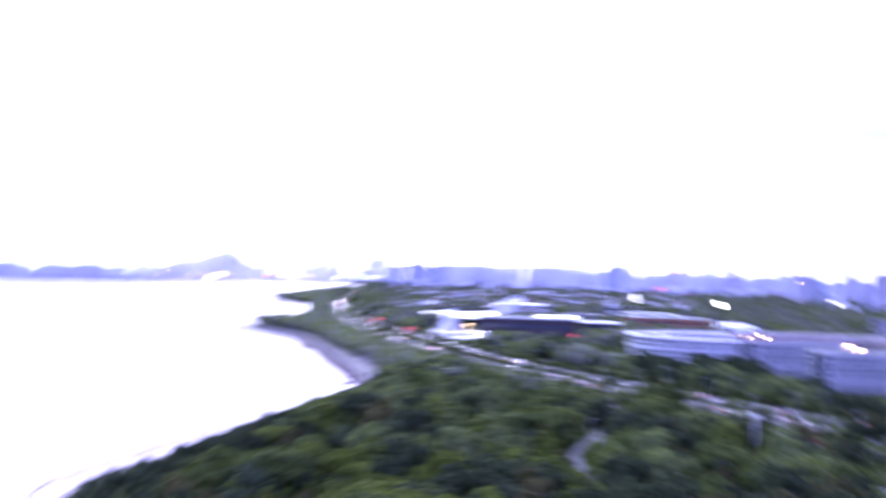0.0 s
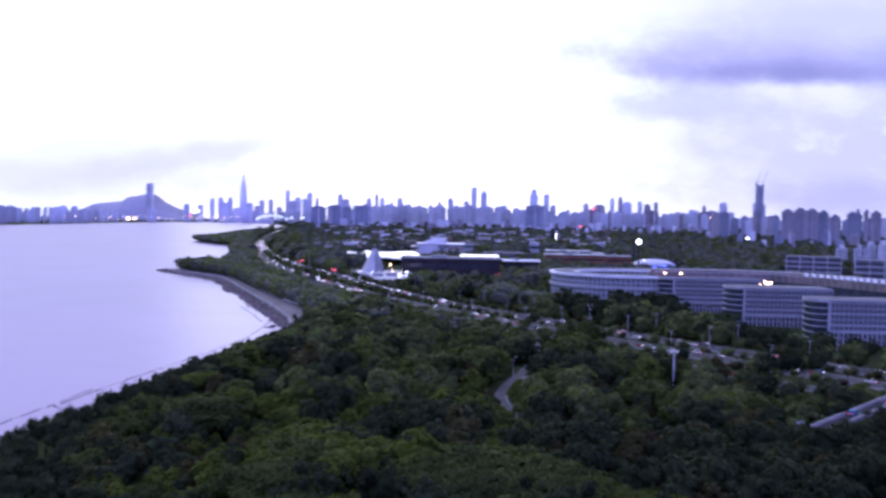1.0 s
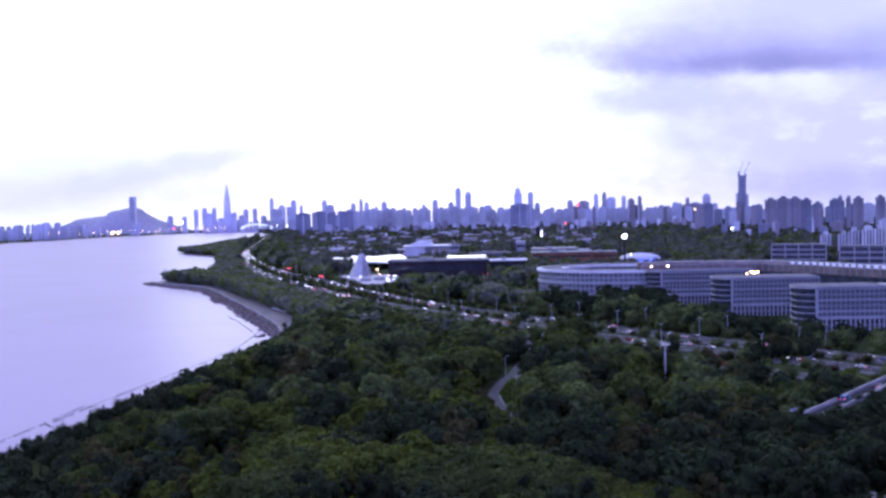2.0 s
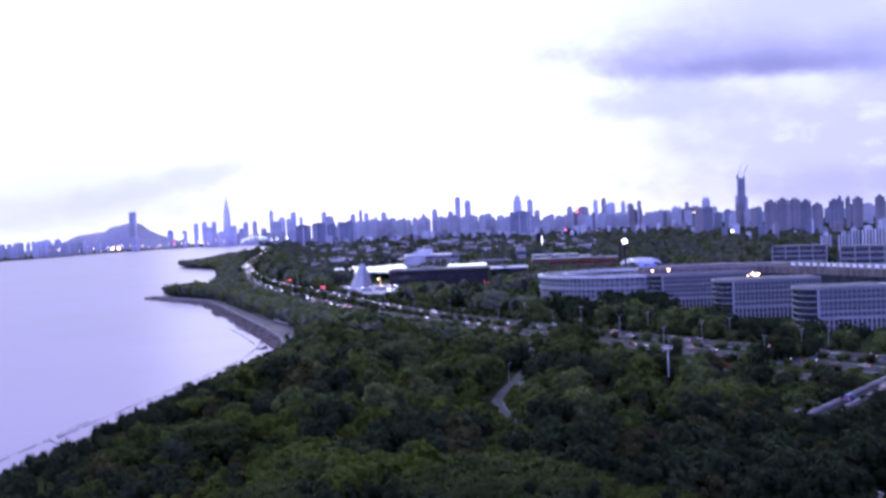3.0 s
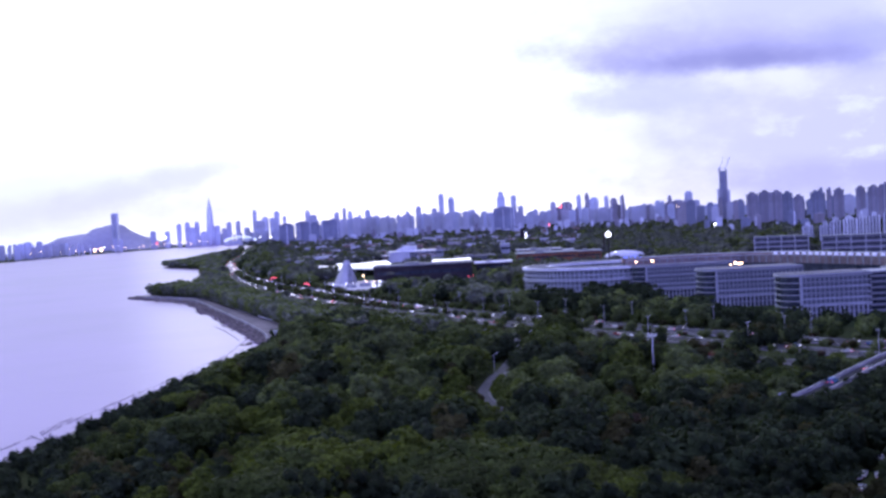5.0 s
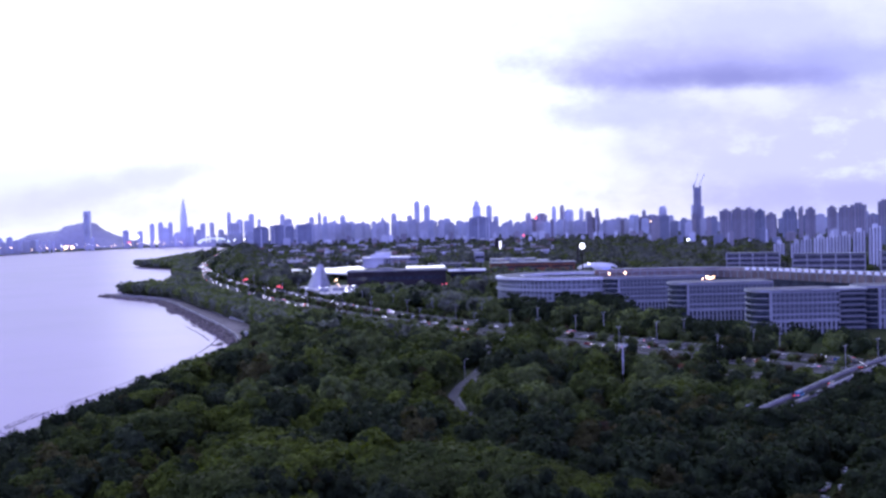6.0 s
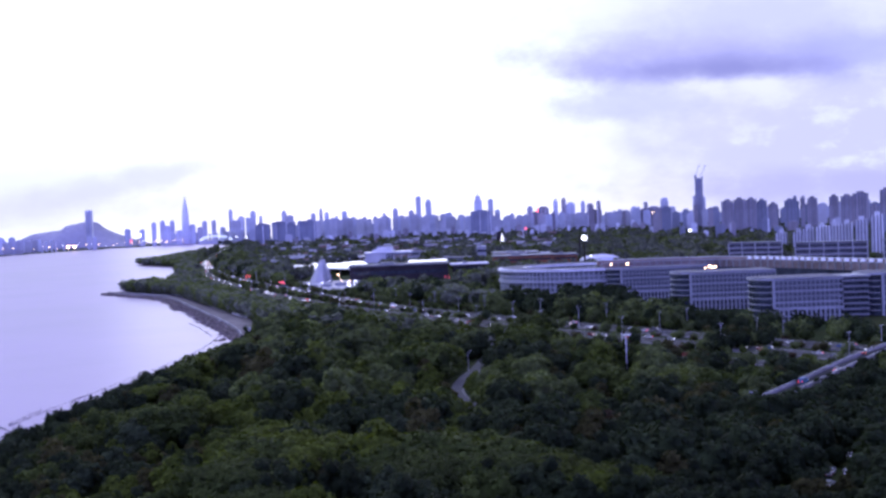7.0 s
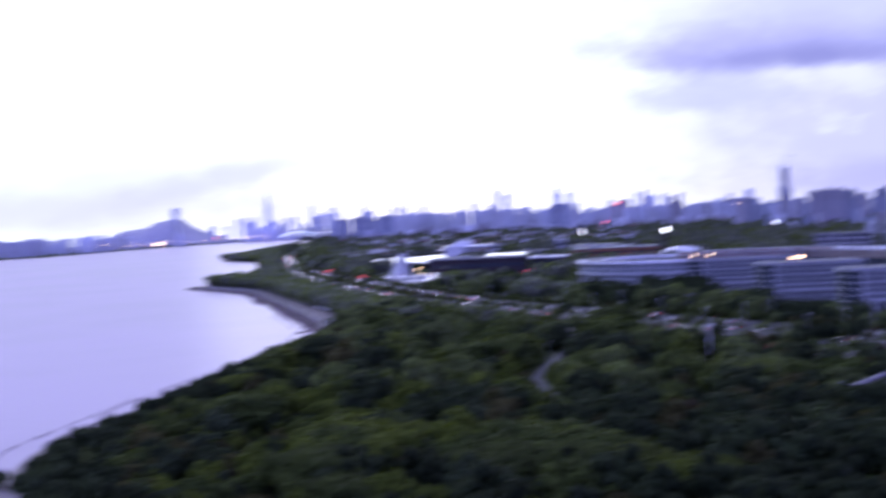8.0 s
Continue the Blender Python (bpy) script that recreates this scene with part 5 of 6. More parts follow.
# ------------------------------------------------------------------ far city: x, y, roof height, width
RIGHT = [(687, 2404, 83, 28), (714, 2396, 86, 26), (739, 2388, 85, 26), (763, 2381, 81, 23), (787, 2373, 72, 23), (822, 2361, 79, 23), (833, 2357, 85, 10),
         (850, 2351, 84, 11), (870, 2344, 82, 23), (914, 2327, 84, 21), (940, 2317, 84, 26), (967, 2305, 89, 35), (994, 2294, 58, 20), (1017, 2284, 95, 26),
         (1050, 2270, 90, 30), (1090, 2255, 84, 26)]
LEFT = [(-1684, 3407, 46, 17), (-1648, 3424, 36, 35), (-1626, 3434, 54, 26), (-1587, 3453, 54, 11), (-1570, 3461, 56, 19), (-1548, 3471, 58, 30), (-1513, 3486, 58, 22), (-1491, 3495, 50, 22), (-1321, 4165, 75, 25), (-1266, 4183, 68, 22), (-1219, 4196, 97, 20), (-1186, 4207, 105, 22), (-1167, 4211, 83, 25), (-1147, 4217, 105, 20), (-1120, 4224, 59, 30), (-1067, 4238, 81, 25), (-1038, 4245, 71, 22), (-1018, 4250, 93, 22), (-981, 4258, 96, 20), (-945, 4266, 69, 25)]
CENTRE = [(-896, 4206, 141, 17), (-880, 4209, 91, 49), (-854, 4215, 110, 29), (-826, 4220, 101, 20), (-805, 4224, 127, 24), (-774, 4230, 106, 15), (-677, 4247, 128, 22),
          (-654, 4250, 104, 34), (-555, 4264, 109, 22), (-522, 4268, 131, 15), (-498, 4271, 116, 20), (-457, 4276, 97, 15), (-423, 4279, 117, 24), (-253, 4293, 102, 15),
          (-204, 4295, 120, 24), (-136, 4298, 105, 24), (-104, 4299, 164, 24), (-61, 4300, 152, 27), (207, 4295, 140, 24), (236, 4294, 94, 24)]
EAST = [(349, 3985, 104, 23), (402, 3980, 100, 45), (451, 3975, 127, 18), (483, 3971, 131, 18), (510, 3968, 113, 36), (558, 3961, 116, 18), (586, 3957, 105, 27),
        (619, 3952, 111, 16), (799, 3920, 103, 16), (825, 3914, 81, 41), (870, 3905, 116, 30), (897, 3898, 77, 27)]
DARK = [(-624, 3444, 75, 52), (-571, 3453, 77, 48), (-528, 3460, 75, 30), (-476, 3468, 79, 64), (131, 3398, 88, 73)]


def tower(x, y, h, w, mat, rng, label, group, bays=True):
    d = min(w, 30)
    step = rng.choice([0, 0, 1, 2])
    top = h - (0 if step == 0 else h * 0.06)
    root = new("tower_block", Shape().box(-w / 2, w / 2, 0, d, 0, top).mesh("tower_wall", mat))
    root.matrix_basis = pose(x, y, 1, 0, 0, math.degrees(-math.atan2(x, y)))
    tagged(root, label, "tower", group)
    n = max(2, int(w / 9)) if bays else 0
    for k in range(n):
        q = -w / 2 + w * (k + 0.5) / n
        part("bay", Shape().box(q - 1.6, q + 1.6, -1.2, -0.01, 0, top * rng.uniform(0.94, 1.0)), TOWER[3] if rng.rand() < 0.3 else mat, root)
    if step:
        part("crown", Shape().box(-w * 0.32, w * 0.32, d * 0.1, d * 0.9, top, h), mat, root)
    else:
        part("roof_house", Shape().box(-w * 0.2, w * 0.25, d * 0.2, d * 0.6, top, top + h * 0.025 + 1.5), mat, root)


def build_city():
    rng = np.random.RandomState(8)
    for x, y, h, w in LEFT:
        tower(x, y, h, w, TOWER[rng.choice([0, 0, 1])], rng, "tower across the bay, blued for distance haze", "towers across the bay")
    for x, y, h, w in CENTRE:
        tower(x, y, h, w, TOWER[rng.choice([0, 0, 1, 3])], rng, "tall skyline tower, paled and blued for distance haze", "towers of the far skyline")
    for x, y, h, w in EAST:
        tower(x, y, h, w, TOWER[rng.choice([1, 0, 4])], rng, "skyline tower in grey-blue haze colour", "towers of the far skyline")
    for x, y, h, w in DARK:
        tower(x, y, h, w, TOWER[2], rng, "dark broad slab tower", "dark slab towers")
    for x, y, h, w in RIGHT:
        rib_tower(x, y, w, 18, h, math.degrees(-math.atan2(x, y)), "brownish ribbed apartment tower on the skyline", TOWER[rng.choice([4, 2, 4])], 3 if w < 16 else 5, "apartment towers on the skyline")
    # continuous rows of middling towers; those at the very back run together
    verts, faces, tone = [], [], []
    for lo, hi, dist, h0, h1, n, mats, slim, single in (
            (-9.3, 1.2, 4000, 70, 86, 46, (0, 1, 3), 0.8, False), (1.0, 12.5, 3900, 60, 82, 44, (1, 4, 0), 0.8, False), (12, 24, 3000, 55, 80, 34, (4, 1, 2), 0.9, True),
            (-17.5, -12, 4330, 22, 50, 30, (0, 1), 0.6, False), (-12.5, -9, 4150, 35, 62, 14, (0, 1), 0.7, False), (-27, -16.5, 3850, 22, 56, 66, (0, 1), 0.5, True),
            (13, 26, 2250, 20, 42, 18, (4, 2, 1), 1.0, True), (-9, 12, 3300, 16, 40, 56, (1, 4, 3), 0.7, True), (-8.5, 24.5, 4300, 46, 64, 96, (0, 1, 0), 1.0, False), (-36, -26.6, 3700, 26, 56, 44, (0, 1, 1), 1.3, False)):
        for k in range(n):
            a = radians(lo + (hi - lo) * (k + rng.uniform(0.1, 0.9)) / n)
            r = dist * rng.uniform(0.96, 1.06)
            x, y = r * math.sin(a), r * math.cos(a)
            if shore(np.array([[x, y]]))[0] < 25:
                continue
            h, w, mat = rng.uniform(h0, h1), rng.uniform(14, 42) * dist / 4000 * slim, mats[rng.randint(len(mats))]
            if single:
                tower(x, y, h, w, TOWER[mat], rng, "middling city block on the horizon in grey-blue haze colour", "city blocks", dist < 3000)
                continue
            s = Shape().box(-w / 2, w / 2, 0, 24, 0, h).box(-w * 0.3, w * 0.28, 4, 18, h, h * 1.04 + 2)
            for q in np.arange(-w / 2 + 3, w / 2 - 2, 7.5):
                s.box(q - 1.3, q + 1.3, -1.2, -0.01, 0, h * rng.uniform(0.9, 1.0))
            c, d = math.cos(-a), math.sin(-a)
            o = len(verts)
            verts += [(x + u * c - v * d, y + u * d + v * c, z + 1) for u, v, z in s.v]
            faces += [tuple(i + o for i in f) for f in s.f]
            tone += [mat] * len(s.f)
    tagged(new("far_skyline", mesh_of("far_skyline", verts, faces, TOWER, tone)), "rows of distant city blocks with grey-blue haze in their colour", "buildings", kind="stuff")


def build_landmarks():
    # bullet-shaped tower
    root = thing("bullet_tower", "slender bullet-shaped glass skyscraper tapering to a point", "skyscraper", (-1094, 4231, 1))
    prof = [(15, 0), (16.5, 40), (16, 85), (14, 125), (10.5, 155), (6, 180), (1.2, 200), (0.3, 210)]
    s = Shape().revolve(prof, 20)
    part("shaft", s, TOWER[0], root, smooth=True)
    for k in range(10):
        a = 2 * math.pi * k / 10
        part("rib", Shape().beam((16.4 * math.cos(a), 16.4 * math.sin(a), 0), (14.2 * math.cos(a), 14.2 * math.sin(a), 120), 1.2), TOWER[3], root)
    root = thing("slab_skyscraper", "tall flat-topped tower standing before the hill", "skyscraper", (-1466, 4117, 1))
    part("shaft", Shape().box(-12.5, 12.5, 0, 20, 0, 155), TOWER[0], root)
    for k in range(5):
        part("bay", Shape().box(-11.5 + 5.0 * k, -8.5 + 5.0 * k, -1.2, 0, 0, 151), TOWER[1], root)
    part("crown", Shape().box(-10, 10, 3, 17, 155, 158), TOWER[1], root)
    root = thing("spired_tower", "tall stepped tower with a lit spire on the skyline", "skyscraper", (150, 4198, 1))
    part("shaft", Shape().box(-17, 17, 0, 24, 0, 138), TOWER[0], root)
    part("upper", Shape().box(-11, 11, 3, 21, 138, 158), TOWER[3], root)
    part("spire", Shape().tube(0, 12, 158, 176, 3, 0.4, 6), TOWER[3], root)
    # tower under construction with two cranes
    root = thing("unfinished_tower", "dark unfinished tower with stepped shoulders under construction", "skyscraper", (799, 3099, 1), -14)
    part("core", Shape().prism(rounded_rect(-12, 12, 0, 24, 3, 3), 0, 158), TOWER[2], root)
    part("shoulder", Shape().prism(rounded_rect(-19, -11, 2, 22, 2, 2), 0, 108), TOWER[1], root)
    part("shoulder", Shape().prism(rounded_rect(11, 19, 2, 22, 2, 2), 0, 104), TOWER[1], root)
    for k in range(5):
        part("column", Shape().box(-11 + 5 * k, -9.6 + 5 * k, -1.4, 0, 0, 155), TOWER[4], root)
    part("formwork", Shape().box(-13, -8, -1, 25, 158, 171).box(8, 13, -1, 25, 158, 167).box(-6, 6, 6, 18, 158, 163), M["cladding_light"], root, "pale formwork at the top")
    for x, lean, z in ((-5, 6, 160), (10, 9, 158)):
        c = thing("tower_crane", "slender luffing crane on the unfinished tower", "crane", (799 + x, 3099 + 8, z), -14)
        part("mast", Shape().box(-0.9, 0.9, -0.9, 0.9, 0, 14), M["grey_metal"], c)
        part("jib", Shape().beam((0, 0, 14), (lean * 1.6, 0, 46), 1.7), M["grey_metal"], c)
        part("counterweight", Shape().box(-4.5, -1.5, -1.2, 1.2, 12.5, 15.5), M["grey_metal"], c)
    # stadium arch
    root = thing("stadium", "white arched stadium roof beside the bay", "stadium", (-926, 4045, 1), 12)
    n = 18
    vs = [(66 * math.cos(math.pi * k / n) * q, yy, 15 + 19 * math.sin(math.pi * k / n) * q) for k in range(n + 1) for q, yy in ((1, 0), (1, 26), (0.8, 26), (0.8, 0))]
    s = Shape().add(vs, [(4 * k + i, 4 * k + (i + 1) % 4, 4 * k + 4 + (i + 1) % 4, 4 * k + 4 + i) for k in range(n) for i in range(4)] + [(3, 2, 1, 0), (4 * n, 4 * n + 1, 4 * n + 2, 4 * n + 3)])
    part("shell", s, M["glowing_shell"], root, "white arched shell that glows in place of floodlighting")
    part("stand", Shape().prism(oval(0, 13, 62, 24, 28), 0, 17), TOWER[1], root)
    # hill across the bay
    prof = smooth_line([(-2900, 10), (-2550, 14), (-2400, 30), (-2200, 24), (-2010, 15), (-1890, 28), (-1790, 72), (-1697, 84), (-1640, 108), (-1570, 117), (-1523, 86), (-1440, 46), (-1340, 8)], 12)
    vs, fs = [], []
    m = 12
    for i, (x, h) in enumerate(prof):
        for j in range(m + 1):
            v = j / m
            e = math.sin(math.pi * v) ** 0.8
            yy = 4420 + (v - 0.5) * 400 + 0.34 * (x + 1640)
            rough = 1 + 0.10 * noise.noise(Vector((x * 0.03, yy * 0.03, 1.0)))
            vs.append((x, yy, h * e * rough - 3))
    W = m + 1
    for i in range(len(prof) - 1):
        for j in range(m):
            a = i * W + j
            fs.append((a, a + W, a + W + 1, a + 1))
    tagged(new("backdrop", mesh_of("hill", vs, fs, M["hill"], smooth=True)), "wooded hill across the bay, haze painted in as bluish grey", "hill", kind="structure")


build_city()
build_landmarks()


def build_low_town():
    """Low roofs scattered through the trees beyond the quarter."""
    rng = np.random.RandomState(77)
    n = 0
    while n < 190:
        r = 1450 * (3200 / 1450) ** rng.rand()
        a = radians(rng.uniform(-10.5, 6.5))
        x, y = r * math.sin(a), r * math.cos(a)
        if shore(np.array([[x, y]]))[0] < 60 or line_distance(ROAD_LINE, np.array([[x, y]]))[0] < 45:
            continue
        if any(b[0] - 30 < x < b[1] + 30 and b[2] - 60 < y < b[3] + 40 for b in BLOCKS):
            continue
        n += 1
        w, d, h = rng.uniform(9, 27), rng.uniform(9, 18), rng.uniform(7, 17)
        root = thing("low_building", "low pale building half hidden among trees", "building", (x, y, 1), rng.uniform(-25, 25), "low buildings among trees")
        wall = [M["cladding_light"], TOWER[1], TOWER[3], TOWER[1], M["roof_red"], TOWER[4]][rng.randint(6)]
        part("wall", Shape().box(-w / 2, w / 2, 0, d, 0, h), wall, root)
        part("roof", Shape().box(-w / 2 - 0.8, w / 2 + 0.8, -0.8, d + 0.8, h, h + 1), [M["cladding"], M["cladding_light"], M["roof_red"], TOWER[1]][rng.randint(4)], root)
        part("window_band", Shape().box(-w * 0.45, w * 0.45, -0.3, 0, h * 0.5, h * 0.7), M["glass"], root)


build_low_town()
build_road_trees()
build_far_trees()


# ------------------------------------------------------------------ far evening lights
def small_light(x, y, z, r, mat, label):
    root = thing("street_light", label, "lamp", (x, y, z), group="far evening lights")
    part("pole", Shape().tube(0, 0, 1 - z, 0, 0.5, 0.4, 5), M["grey_metal"], root)
    part("bulb", Shape().tube(0, 0, -r, 0, 0.3 * r, r, 7).tube(0, 0, 0, r, r, 0.3 * r, 7), mat, root, "glowing lamp head")


def build_far_lights():
    rng = np.random.RandomState(12)
    for k in range(26):
        u = k / 25
        x, y = -1480 + 420 * u + rng.uniform(-8, 8), 3350 + 640 * u ** 0.8
        if shore(np.array([[x, y]]))[0] < 6:
            y += 60
        small_light(x, y, rng.uniform(14, 26), rng.uniform(1.0, 2.2), M["lamp_warm"] if rng.rand() < 0.7 else M["lamp_white"], "warm lamp on the far shore")
    for x, y, z, r, m in ((-1345, 3560, 18, 5, "lamp_warm"), (-1325, 3570, 18, 5, "lamp_warm"), (-1130, 3600, 30, 3.5, "lamp_red"), (-1100, 3610, 50, 3.5, "lamp_white"),
                          (-760, 3650, 30, 2.6, "lamp_white"), (-722, 3650, 30, 2.6, "lamp_white"), (690, 3250, 62, 7, "lamp_warm"), (370, 3900, 85, 6, "lamp_red"), (300, 3850, 50, 5, "lamp_red"),
                          (240, 2900, 30, 3, "lamp_red"), (620, 2500, 14, 4, "lamp_white")):
        small_light(x, y, z, r, M[m], "bright evening lamp in the far city")


build_far_lights()


# ------------------------------------------------------------------ lamp posts
def lamp_post(x, y, h, turn, double=True, mast=False):
    root = thing("high_mast" if mast else "street_lamp", "tall grey lighting mast with a ring of floodlights" if mast else "grey street lamp with curved arms beside the boulevard",
                 "street lamp", (x, y, 1.2), turn, "lamp posts")
    part("pole", Shape().tube(0, 0, -0.4, h, 0.34 if mast else 0.17, 0.26 if mast else 0.1, 8), M["paint_white"] if mast else M["pole_grey"], root)
    if mast:
        part("ring", Shape().revolve([(1.9, h - 0.9), (2.1, h - 0.7), (1.9, h - 0.5), (0.3, h - 0.6)], 14), M["grey_metal"], root)
        for k in range(6):
            a = k * math.pi / 3
            part("floodlight", Shape().box(1.9 * math.cos(a) - 0.3, 1.9 * math.cos(a) + 0.3, 1.9 * math.sin(a) - 0.3, 1.9 * math.sin(a) + 0.3, h - 0.5, h + 0.1), M["pole_grey"], root)
        return
    for s in ((-1, 1) if double else (1,)):
        arm = part("arm", Shape().beam((0, 0, h - 0.4), (s * 1.0, 0, h + 0.5), 0.12), M["pole_grey"], root)
        part("lamp_head", Shape().box(min(s * 0.9, s * 1.75), max(s * 0.9, s * 1.75), -0.22, 0.22, h + 0.42, h + 0.62), M["grey_metal"], arm)


def build_lamp_posts():
    nn = normals_of(ROAD_LINE)
    last = -99.0
    dist = np.r_[0, np.cumsum(np.linalg.norm(np.diff(ROAD_LINE, axis=0), axis=1))]
    for i in range(len(ROAD_LINE)):
        if 340 < ROAD_LINE[i, 1] < 1400 and dist[i] - last > 58:
            last = dist[i]
            a = math.degrees(math.atan2(nn[i, 1], nn[i, 0]))
            for off in (41.5, 18.5, -11.5):
                x, y = ROAD_LINE[i] - nn[i] * float(lane_place(off, ROAD_LINE[i, 1]))
                lamp_post(x, y, 13, a)
    lamp_post(75, 416, 17.5, 20, mast=True)
    for x, y in ((9, 441), (30, 520)):
        lamp_post(x, y, 9, 0, False)


build_lamp_posts()


# ------------------------------------------------------------------ vehicles
def car_model(paint, label, lit=True):
    s = Shape()
    body = [(-2.25, 0.35), (2.2, 0.35), (2.25, 0.75), (1.2, 0.95), (-2.0, 0.98), (-2.3, 0.8)]
    vs = [(x, yy, z) for yy in (-0.9, 0.9) for x, z in body]
    n = len(body)
    s.add(vs, [tuple(range(n)), tuple(range(n, 2 * n))[::-1]] + [(i, n + i, n + (i + 1) % n, (i + 1) % n) for i in range(n)])
    s.box(-1.2, 0.4, -0.64, 0.64, 1.43, 1.49)
    root = tagged(new("car", s.mesh("car_body", paint)), label, "car", "cars on the boulevard")
    cab = [(1.1, 0.95), (0.4, 1.42), (-1.2, 1.45), (-1.95, 0.98)]
    vs = [(x, yy * (0.88 if z < 1.2 else 0.72), z) for yy in (-0.9, 0.9) for x, z in cab]
    part("window", Shape().add(vs, [(0, 1, 2, 3), (7, 6, 5, 4), (0, 4, 5, 1), (2, 6, 7, 3)]), M["glass"], root)
    for x in (-1.4, 1.4):
        for y in (-0.82, 0.82):
            w = Shape()
            ring = [(x + 0.33 * math.cos(k * 0.7854), 0.33 + 0.33 * math.sin(k * 0.7854)) for k in range(8)]
            vs = [(a, y + o, b) for o in (-0.12, 0.12) for a, b in ring]
            w.add(vs, [tuple(range(8)), tuple(range(8, 16))[::-1]] + [(i, 8 + i, 8 + (i + 1) % 8, (i + 1) % 8) for i in range(8)])
            part("wheel", w, M["rubber"], root)
    for y in (-0.6, 0.6):
        part("headlight", Shape().box(2.2, 2.3, y - 0.25, y + 0.25, 0.55, 0.82), M["car_light"] if lit else M["grey_metal"], root)
        part("tail_light", Shape().box(-2.36, -2.26, y - 0.22, y + 0.22, 0.65, 0.85), M["car_tail"] if lit else CAR_PAINT[4], root)
    return root


def van_model():
    root = thing("van", "teal blue delivery van with red tail lights on the ramp", "van")
    part("body", Shape().prism(rounded_rect(-2.9, 2.9, -0.98, 0.98, 0.25, 0.35), 0.35, 1.2), material("van_teal", (0.05, 0.22, 0.34), 0.35), root)
    part("cabin", Shape().prism(rounded_rect(-2.8, 1.9, -0.95, 0.95, 0.2, 0.2), 1.2, 2.1, rounded_rect(-2.7, 1.2, -0.86, 0.86, 0.2, 0.2)), material("van_blue", (0.06, 0.16, 0.34), 0.35), root)
    for s in (-0.965, 0.945):
        part("window", Shape().box(-1.6, 1.2, s, s + 0.02, 1.35, 1.8), M["glass"], root)
    for x in (-1.9, 1.9):
        for y in (-0.85, 0.85):
            w = Shape()
            ring = [(x + 0.36 * math.cos(k * 0.7854), 0.36 + 0.36 * math.sin(k * 0.7854)) for k in range(8)]
            w.add([(a, y + o, b) for o in (-0.14, 0.14) for a, b in ring], [tuple(range(8)), tuple(range(8, 16))[::-1]] + [(i, 8 + i, 8 + (i + 1) % 8, (i + 1) % 8) for i in range(8)])
            part("wheel", w, M["rubber"], root)
    for y in (-0.7, 0.7):
        part("tail_light", Shape().box(-3.0, -2.9, y - 0.2, y + 0.2, 0.8, 1.1), M["car_tail"], root)
        part("headlight", Shape().box(2.9, 2.98, y - 0.2, y + 0.2, 0.6, 0.85), M["car_light"], root)
    return root


